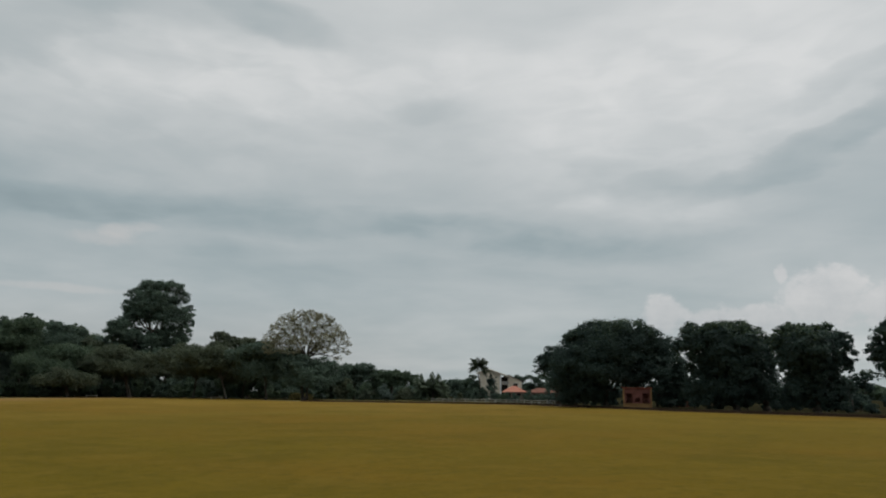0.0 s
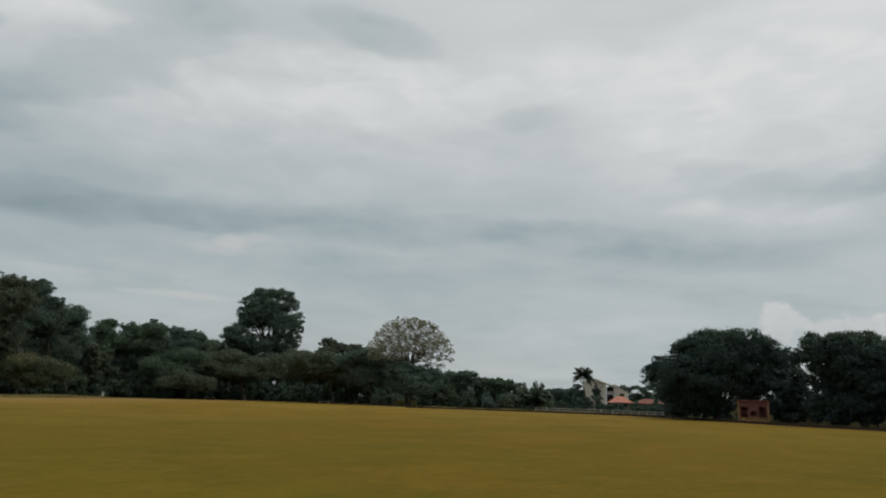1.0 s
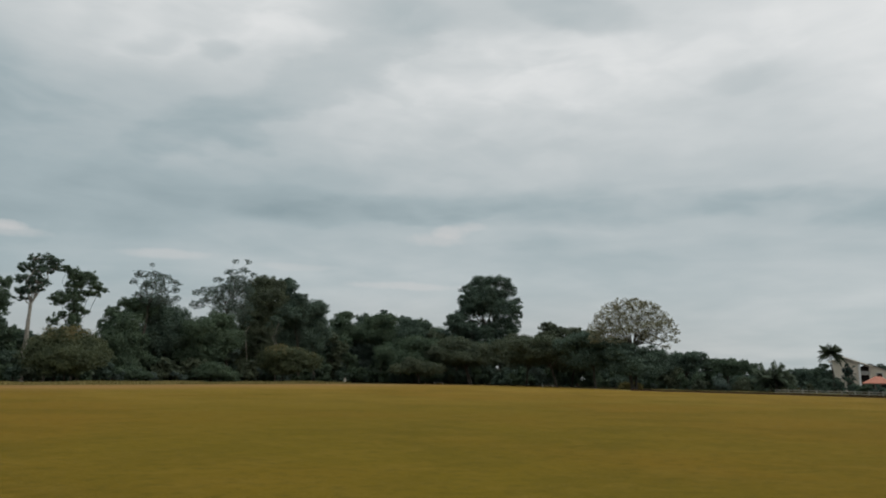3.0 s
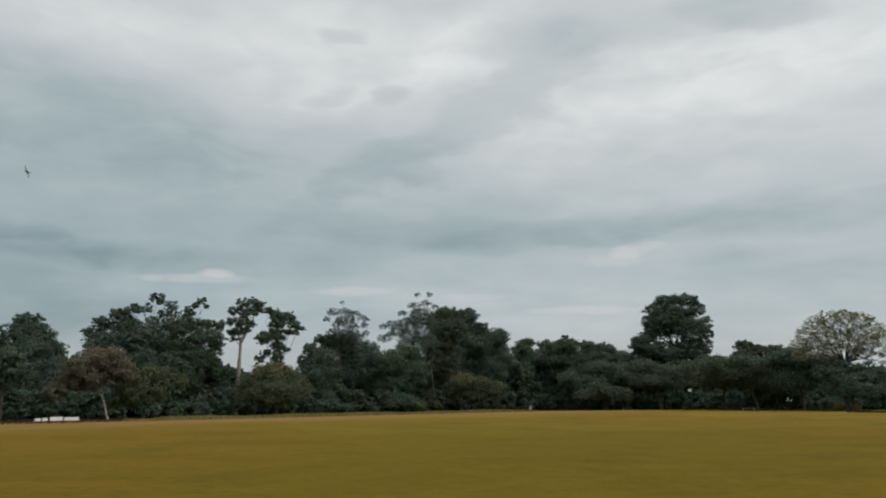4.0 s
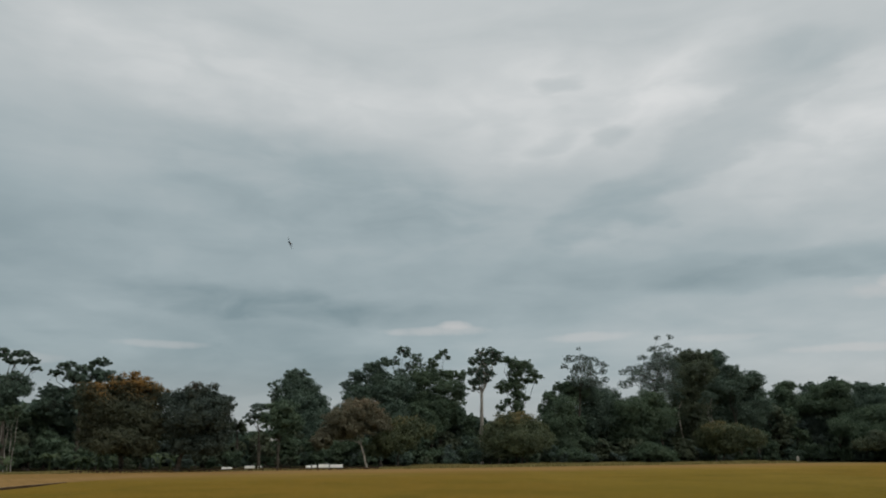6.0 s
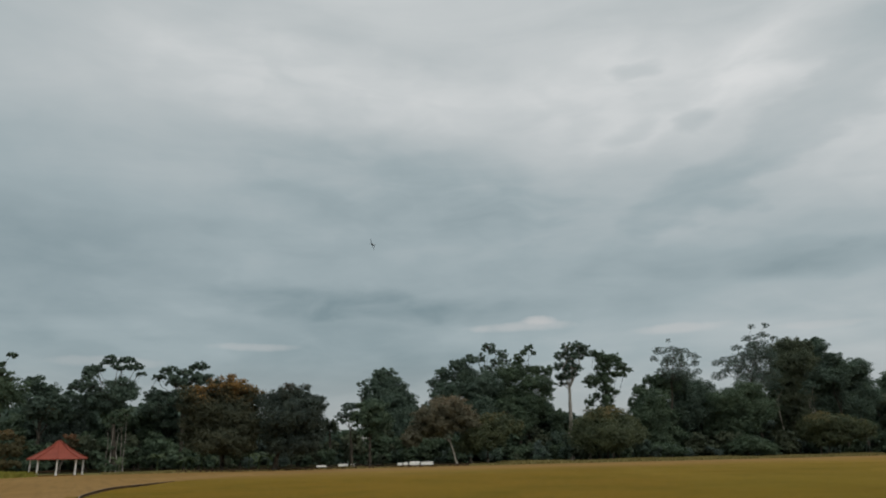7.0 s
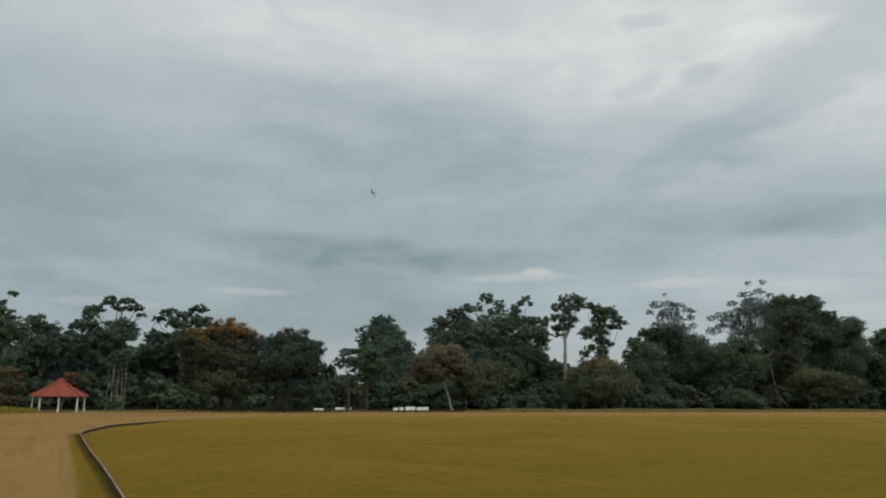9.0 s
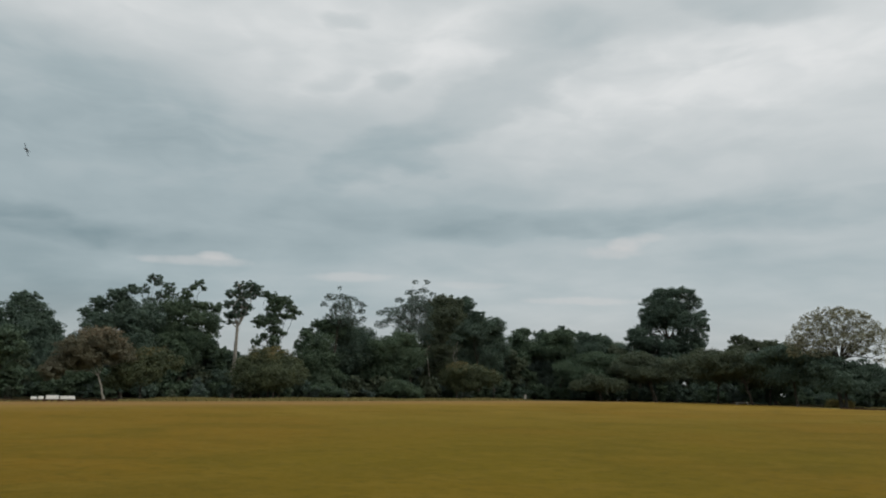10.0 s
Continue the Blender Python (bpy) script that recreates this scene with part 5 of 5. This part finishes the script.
# ---- houses beyond the fence ----
def gable_house(name, label, x, y, turn, wide, deep, eave, ridge, wall_mat, roof_mat, windows=(), over=0.5):
    """A house whose gable end faces local -y; windows as (left, right, sill, head) on that end."""
    thing = new(name)
    thing.matrix_world = pose(x, y, 0, 0, 0, turn)
    tagged(thing, label, "house")
    h = wide / 2
    bm = bmesh.new()
    foot = [(-h, 0), (h, 0), (h, deep), (-h, deep)]
    lo, hi = [bm.verts.new((*p, -0.1)) for p in foot], [bm.verts.new((*p, eave)) for p in foot]
    r0, r1 = bm.verts.new((0, 0, ridge)), bm.verts.new((0, deep, ridge))
    bm.faces.new((lo[0], lo[1], hi[1], r0, hi[0])), bm.faces.new((lo[2], lo[3], hi[3], r1, hi[2]))
    bm.faces.new((lo[1], lo[2], hi[2], hi[1])), bm.faces.new((lo[3], lo[0], hi[0], hi[3])), bm.faces.new(lo[::-1])
    part("wall", bm, wall_mat, thing)
    slope = (ridge - eave) / h
    for s in (-1, 1):
        bm = bmesh.new()
        e = h + over
        a = [(0, -over, ridge + 0.06), (s * e, -over, ridge + 0.06 - slope * e), (s * e, deep + over, ridge + 0.06 - slope * e), (0, deep + over, ridge + 0.06)]
        top = [bm.verts.new((p[0], p[1], p[2] + 0.14)) for p in a]
        low_ = [bm.verts.new(p) for p in a]
        bm.faces.new(top), bm.faces.new(low_[::-1])
        for i in range(4):
            bm.faces.new((low_[i], low_[(i + 1) % 4], top[(i + 1) % 4], top[i]))
        bmesh.ops.recalc_face_normals(bm, faces=bm.faces[:])
        part("roof", bm, roof_mat, thing)
    for l, r, z0, z1 in windows:
        win = part("window", a_box(l, r, -0.05, 0.06, z0, z1), DARK_GAP, thing)
        for q in ((l - 0.08, l, z0 - 0.08, z1 + 0.08), (r, r + 0.08, z0 - 0.08, z1 + 0.08), (l, r, z0 - 0.08, z0), (l, r, z1, z1 + 0.08)):
            part("window_frame", a_box(q[0], q[1], -0.09, 0.05, q[2], q[3]), WHITE_PAINT, win)
    return thing


def slab_of(quad, thick):
    """A thin plate under four corners."""
    bm = bmesh.new()
    top, low_ = [bm.verts.new(p) for p in quad], [bm.verts.new((p[0], p[1], p[2] - thick)) for p in quad]
    bm.faces.new(top), bm.faces.new(low_[::-1])
    for i in range(4):
        bm.faces.new((low_[i], low_[(i + 1) % 4], top[(i + 1) % 4], top[i]))
    bmesh.ops.recalc_face_normals(bm, faces=bm.faces[:])
    return bm


# the villa: a tall gable front, its long roof slope carried over a recessed balcony
villa = new("house")
villa.matrix_world = pose(*spot(-3.48, 206), 0, 0, 0, -3.5)
tagged(villa, "two-storey cream house with a brown gable roof and balcony", "house")
DEEP, RIDGE, FALL = 12.0, 8.15, 0.36
bm = bmesh.new()
front = [(-2.5, -0.1), (3.5, -0.1), (3.5, RIDGE - 3.5 * FALL), (0.0, RIDGE), (-2.5, RIDGE - 2.5 * FALL)]
a_, b_ = [bm.verts.new((x, 0, z)) for x, z in front], [bm.verts.new((x, DEEP, z)) for x, z in front]
bm.faces.new(a_), bm.faces.new(b_[::-1])
for i in range(5):
    bm.faces.new((a_[i], b_[i], b_[(i + 1) % 5], a_[(i + 1) % 5]))
bmesh.ops.recalc_face_normals(bm, faces=bm.faces[:])
part("wall", bm, CREAM_WALL, villa)
for x_ in (-3.3, 5.9):
    z_ = RIDGE + 0.2 - abs(x_) * FALL
    part("roof", slab_of([(0, -0.7, RIDGE + 0.2), (x_, -0.7, z_), (x_, DEEP + 0.5, z_), (0, DEEP + 0.5, RIDGE + 0.2)], 0.14), GREY_ROOF, villa)
    part("bargeboard", slab_of([(0, -0.78, RIDGE + 0.22), (x_, -0.78, z_ + 0.02), (x_, -0.71, z_ + 0.02), (0, -0.71, RIDGE + 0.22)], 0.3), CREAM_WALL, villa)
part("pillar", a_box(3.05, 3.5, -0.55, -0.02, -0.1, 6.7, 0.02), WHITEWASH, villa)
part("balcony_slab", a_box(3.52, 5.5, 0.3, 9.0, 4.05, 4.25), CREAM_WALL, villa)
part("balcony_rail", a_box(3.52, 5.5, 0.2, 0.3, 4.1, 4.95, 0.01), CONCRETE, villa)
part("balcony_post", a_box(5.28, 5.5, 0.32, 0.54, -0.1, 4.05), CREAM_WALL, villa)
part("balcony_post", a_box(5.28, 5.5, 0.32, 0.54, 4.95, 6.0), CREAM_WALL, villa)
# near-black block added for the shade behind the balcony
part("recess_shade", a_box(3.52, 5.4, 2.4, 9.0, -0.1, 6.05), DARK_GAP, villa)
for l, r, z0, z1 in ((0.5, 1.7, 3.9, 5.3), (0.6, 1.8, 0.0, 2.3)):
    win = part("window", a_box(l, r, -0.05, 0.06, z0, z1), DARK_GAP, villa)
    for q in ((l - 0.1, l, z0 - 0.1, z1 + 0.1), (r, r + 0.1, z0 - 0.1, z1 + 0.1), (l, r, z0 - 0.1, z0), (l, r, z1, z1 + 0.1)):
        part("window_frame", a_box(q[0], q[1], -0.09, 0.05, q[2], q[3]), WHITE_PAINT, win)
gable_house("house", "cream house with a brown roof behind the villa", *spot(-5.0, 214), -5.0, 7.6, 9, 5.1, 6.75, CREAM_WALL, GREY_ROOF, ((1.4, 2.6, 3.6, 4.5),))


def hip_house(name, label, x, y, turn, wide, deep, eave, ridge, wall_mat, roof_mat, doors=()):
    thing = new(name)
    thing.matrix_world = pose(x, y, 0, 0, 0, turn)
    tagged(thing, label, "house")
    h = wide / 2
    part("wall", a_box(-h, h, 0, deep, -0.1, eave), wall_mat, thing)
    bm = bmesh.new()
    o, inset = 0.5, min(deep / 2, h * 0.8)
    e = [bm.verts.new(p) for p in ((-h - o, -o, eave - 0.02), (h + o, -o, eave - 0.02), (h + o, deep + o, eave - 0.02), (-h - o, deep + o, eave - 0.02))]
    r = [bm.verts.new(p) for p in ((-h + inset, deep / 2, ridge), (h - inset, deep / 2, ridge))]
    bm.faces.new((e[0], e[1], r[1], r[0])), bm.faces.new((e[2], e[3], r[0], r[1])), bm.faces.new((e[1], e[2], r[1])), bm.faces.new((e[3], e[0], r[0])), bm.faces.new(e[::-1])
    part("roof", bm, roof_mat, thing)
    part("fascia", a_box(-h - o - 0.02, h + o + 0.02, -o - 0.06, -o, eave - 0.12, eave), roof_mat, thing)
    for l, r_, z0, z1 in doors:
        part("window", a_box(l, r_, -0.06, 0.05, z0, z1), DARK_GAP, thing)
    return thing


hip_house("house", "low house with a bright orange tiled hip roof", *spot(-5.42, 190), -5.4, 5.4, 5, 2.1, 3.6, DULL_WALL, ORANGE_TILE, ((-1.8, -0.8, 0.8, 1.8), (0.6, 1.6, 0.8, 1.8)))
hip_house("house", "long low house with a faded red roof behind shrubs", *spot(-7.5, 188), -7.5, 7.4, 5, 2.0, 3.1, DULL_WALL, DULL_ROOF, ((-2.2, -1.0, 0.6, 1.5), (0.6, 1.9, 0.6, 1.5)))
hip_house("house", "dull brown cottage with a pale roof hidden among trees", *spot(69.6, 126), 69.6, 5.2, 5, 3.4, 4.9, DULL_WALL, CONCRETE, ((-1.8, -0.8, 1.0, 2.2), (0.7, 1.6, 1.0, 2.2)))
hip_house("hut", "small hut with a salmon front under the broad trees", *spot(-17.65, 118), -17.6, 1.7, 2, 1.5, 2.3, SALMON, SALMON)
hip_house("shed", "low shed with a pale roof seen between tree trunks", *spot(-24.6, 128), -24.6, 2.6, 3, 1.0, 1.6, CONCRETE, WHITE_PAINT)

# ---- pink kiosk at the field's edge ----
kiosk = new("kiosk")
kiosk.matrix_world = pose(*spot(-14.5, 101), 0, 0, 0, -14.5)
tagged(kiosk, "pink and yellow kiosk with three dark openings under trees", "kiosk")
part("back_wall", a_box(-1.7, 1.7, 1.5, 1.62, 0, 2.5), PINK_PAINT, kiosk)
for s in (-1, 1):
    part("side_wall", a_box(s * 1.66 - 0.06, s * 1.66 + 0.06, 0.06, 1.5, 0, 2.5), PINK_PAINT, kiosk)
    part("corner_post", a_box(s * 1.72 - 0.09, s * 1.72 + 0.09, -0.12, 0.05, 0, 2.62, 0.015), YELLOW_PAINT, kiosk)
part("counter_wall", a_box(-1.62, 1.62, -0.06, 0.06, 0, 0.62), YELLOW_PAINT, kiosk)
part("counter", a_box(-1.66, 1.66, -0.16, 0.2, 0.62, 0.69, 0.01), YELLOW_PAINT, kiosk)
part("sign_band", a_box(-1.62, 1.62, -0.08, 0.06, 1.95, 2.62), PINK_PAINT, kiosk)
for x0, x1 in ((-1.62, -1.42), (-0.62, -0.34), (0.34, 0.62), (1.42, 1.62)):
    part("mullion", a_box(x0, x1, -0.05, 0.05, 0.69, 1.95), PINK_PAINT, kiosk)
for x0, x1 in ((-1.42, -0.62), (0.62, 1.42)):
    part("mid_band", a_box(x0, x1, -0.04, 0.04, 1.2, 1.3), PINK_PAINT, kiosk)
for z0, z1 in ((0.69, 0.85), (1.4, 1.95)):
    part("middle_panel", a_box(-0.34, 0.34, -0.045, 0.045, z0, z1), PINK_PAINT, kiosk)
part("roof", a_box(-1.9, 1.9, -0.3, 1.75, 2.62, 2.72, 0.02), RED_ROOF, kiosk)


# ---- white rail fence ----
fence = new("rail_fence")
tagged(fence, "low white post-and-rail fence along the riding track", "fence")
run = [Vector((-2, 137.2, 0)), Vector((4, 134, 0)), Vector((12.5, 127, 0)), Vector((17.5, 117, 0))]
for a, b_ in zip(run, run[1:]):
    n = max(2, round((b_ - a).length / 2.4))
    for i in range(n):
        p, q = a.lerp(b_, i / n), a.lerp(b_, (i + 1) / n)
        part("post", a_box(p.x - 0.06, p.x + 0.06, p.y - 0.06, p.y + 0.06, -0.05, 0.85, 0.01), SHADED_WHITE, fence)
        for z in (0.38, 0.72):
            part("rail", tube(bmesh.new(), [p + Vector((0, -0.08, z)), q + Vector((0, -0.08, z))], [0.05, 0.05], 6), SHADED_WHITE, fence)
part("post", a_box(run[-1].x - 0.06, run[-1].x + 0.06, run[-1].y - 0.06, run[-1].y + 0.06, -0.05, 0.85, 0.01), SHADED_WHITE, fence)

# ---- outer kerbs of the track ----
for line, label in (([(-97.4, 12), (-97.5, 30), (-97.4, 52)], "low dark kerb at the outer edge of the track"), ([(-27, 143.2), (-1, 132.2), (12.6, 123), (19.8, 107.6), (26.8, 87.6), (34.8, 74.6), (40, 66)], "low dark kerb between the field and shade trees")):
    outer = new("outer_kerb")
    tagged(outer, label, "kerb", kind="structure")
    pts = [Vector((x, y, 0)) for x, y in line]
    for a, b_ in zip(pts, pts[1:]):
        s = Vector((-(b_ - a).y, (b_ - a).x, 0)).normalized() * 0.1
        c = [a - s, b_ - s, b_ + s, a + s]
        raw("kerb_side", [(v.x, v.y, -0.05) for v in c] + [(v.x, v.y, 0.26) for v in c], [(3, 2, 1, 0), (4, 5, 6, 7), (0, 1, 5, 4), (1, 2, 6, 5), (2, 3, 7, 6), (3, 0, 4, 7)], KERB_SIDE, outer)

# ---- low white walls, stones and slabs at the forest's foot ----
for b0, b1, tall in ((73.2, 72.5, 0.34), (71.6, 70.9, 0.48), (70.75, 70.45, 0.5), (67.25, 66.9, 0.46), (66.8, 66.5, 0.52), (66.35, 65.6, 0.62), (65.5, 64.6, 0.56)):
    p, q = Vector((*spot(b0, 107.0 / math.sin(radians(b0))), 0)), Vector((*spot(b1, 107.0 / math.sin(radians(b1))), 0))
    d = q - p
    wall = part("low_wall", a_box(0, d.length, -0.12, 0.12, -0.05, tall, 0.02), WHITEWASH)
    wall.matrix_world = Matrix.Translation(p) @ pose(0, 0, 0, 0, 0, math.degrees(math.atan2(d.y, d.x)))
    tagged(wall, "low whitewashed wall half hidden by the verge", "wall", "low white walls")
marker = part("stone_marker", a_box(-0.3, 0.3, -0.2, 0.2, -0.05, 1.3, 0.06), STONE)
marker.matrix_world = pose(*spot(32.26, 205), 0, 0, 2, 30)
tagged(marker, "pale upright stone marker at the forest's foot", "stone")
for b, d, wide in ((25.1, 207, 3.0), (16.8, 182, 3.0)):
    slab = part("stone_bench", a_box(-wide / 2, wide / 2, -0.25, 0.25, 0.35, 0.5, 0.03), STONE)
    slab.matrix_world = pose(*spot(b, d), 0, 0, 0, b)
    tagged(slab, "long grey stone bench in front of the trees", "bench", "stone benches")
    for s in (-0.38, 0.38):
        part("leg", a_box(wide * s - 0.15, wide * s + 0.15, -0.2, 0.2, -0.05, 0.35), STONE, slab)


# ---- tall grass on the verges ----
def tall_grass(name, label, outline, count, tall, mat, seed_):
    """Blades in tufts scattered over strips between two points."""
    rng = np.random.default_rng(seed_)
    (x0, y0), (x1, y1), half = outline
    f = rng.random(count)
    d = np.array((x1 - x0, y1 - y0))
    side_ = np.array((-d[1], d[0])) / np.linalg.norm(d)
    at = np.array((x0, y0)) + f[:, None] * d + side_ * rng.normal(0, half * 0.5, (count, 1))
    h = tall * rng.uniform(0.5, 1.0, count) * (0.8 + 0.2 * np.sin(f * 23 + rng.uniform(0, 6)) * np.sin(f * 9))
    way_ = rng.uniform(0, 2 * math.pi, count)
    w_ = 0.13
    u = np.stack([np.cos(way_), np.sin(way_), np.zeros(count)], 1) * w_
    lean = np.stack([rng.normal(0, 0.25, count), rng.normal(0, 0.25, count), np.ones(count)], 1) * h[:, None]
    base = np.concatenate([at, np.full((count, 1), -0.02)], 1)
    mesh = leaf_mesh(name, np.stack([base - u, base + u, base + lean], 1))
    mesh.materials.append(mat)
    return tagged(new(name, mesh), label, "grass", kind="stuff")


FRESH_GRASS = leaf_material("fresh_grass", (0.20, 0.20, 0.035), (0.32, 0.29, 0.06), thin_share=0.4)
DULL_GRASS = leaf_material("dull_grass", (0.19, 0.17, 0.062), (0.32, 0.26, 0.10))
tall_grass("tall_grass", "bright yellow-green tall grass beside the pavilion", ((-95.8, -4.0), (-84.0, -15.0), 1.5), 24000, 0.8, FRESH_GRASS, 11)
tall_grass("tall_grass", "dull green verge grass along the track", ((-99.5, 4), (-100, 60), 2.2), 42000, 0.32, DULL_GRASS, 12)
tall_grass("tall_grass", "dull green verge grass along the track", ((-100.5, 60), (-101, 158), 2.4), 46000, 0.72, DULL_GRASS, 13)
tall_grass("tall_grass", "pale green tall grass below the flowering tree", ((-29, 163), (-33, 165), 1.0), 2500, 1.9, DULL_GRASS, 14)
tall_grass("tall_grass", "pale verge grass beside the white fence", ((-24, 149), (8, 133), 1.2), 9000, 0.45, DULL_GRASS, 15)

# ragged grass against the kerb's outer face
rng = np.random.default_rng(31)
line_ = np.array([(p.x, p.y) for p in curve_through(KERB, 40) if -56 < p.x < 4])
count = 26000
at_ = line_[rng.integers(0, len(line_), count)] + np.stack([rng.normal(0, 0.12, count), -0.035 - np.abs(rng.normal(0, 0.09, count))], 1)
h = rng.uniform(0.03, 0.13, count) * np.exp(-2.0 * (rng.random(count)))
way_ = rng.uniform(0, 2 * math.pi, count)
u = np.stack([np.cos(way_), np.sin(way_), np.zeros(count)], 1) * 0.007
lean = np.stack([rng.normal(0, 0.4, count), rng.normal(0, 0.4, count), np.ones(count)], 1) * h[:, None]
base = np.concatenate([at_, np.zeros((count, 1))], 1)
mesh = leaf_mesh("kerb_grass", np.stack([base - u, base + u, base + lean], 1))
mesh.materials.append(leaf_material("kerb_grass", (0.085, 0.080, 0.017), (0.190, 0.145, 0.027)))
tagged(new("kerb_grass", mesh), "ragged unmown grass growing against the kerb", "grass", kind="stuff")

# ---- model aeroplane in the air, banked, nose towards the field ----
plane = new("model_aeroplane")
px, py = spot(69.27, 92)
plane.matrix_world = pose(px, py, 2 + 92 * math.tan(radians(15.69)), 0, 0, 69.5 - 8) @ pose(0, 0, 0, 8, 70, 0)
tagged(plane, "dark model aeroplane flying in a banked turn", "aeroplane")
part("fuselage", tube(bmesh.new(), [(0, -0.62, 0), (0, -0.55, 0), (0, -0.3, 0.01), (0, 0.1, 0.02), (0, 0.6, 0.03)], [0.06, 0.1, 0.115, 0.1, 0.03], 10), PLANE_PAINT, plane)
part("canopy", tube(bmesh.new(), [(0, -0.25, 0.09), (0, -0.1, 0.13), (0, 0.12, 0.09)], [0.02, 0.06, 0.02], 8), PLANE_WHITE, plane)
for s in (-1, 1):
    bm = bmesh.new()
    plan = [(s * 0.08, -0.28), (s * 0.78, -0.2), (s * 0.78, -0.04), (s * 0.08, 0.02)]
    t_, l_ = [bm.verts.new((x, y, 0.0 + abs(x) * 0.05)) for x, y in plan], [bm.verts.new((x, y, -0.035 + abs(x) * 0.05)) for x, y in plan]
    bm.faces.new(t_), bm.faces.new(l_[::-1])
    for i in range(4):
        bm.faces.new((l_[i], l_[(i + 1) % 4], t_[(i + 1) % 4], t_[i]))
    bmesh.ops.recalc_face_normals(bm, faces=bm.faces[:])
    part("wing", bm, PLANE_PAINT, plane)
    part("tailplane", a_box(min(0, s * 0.27), max(0, s * 0.27), 0.47, 0.6, 0.02, 0.035), PLANE_PAINT, plane)
part("fin", a_box(-0.01, 0.01, 0.46, 0.62, 0.03, 0.26), PLANE_PAINT, plane)
part("spinner", tube(bmesh.new(), [(0, -0.7, 0), (0, -0.62, 0)], [0.01, 0.045], 8), PLANE_WHITE, plane)
part("propeller", a_box(-0.16, 0.16, -0.655, -0.64, -0.015, 0.015), PLANE_PAINT, plane)
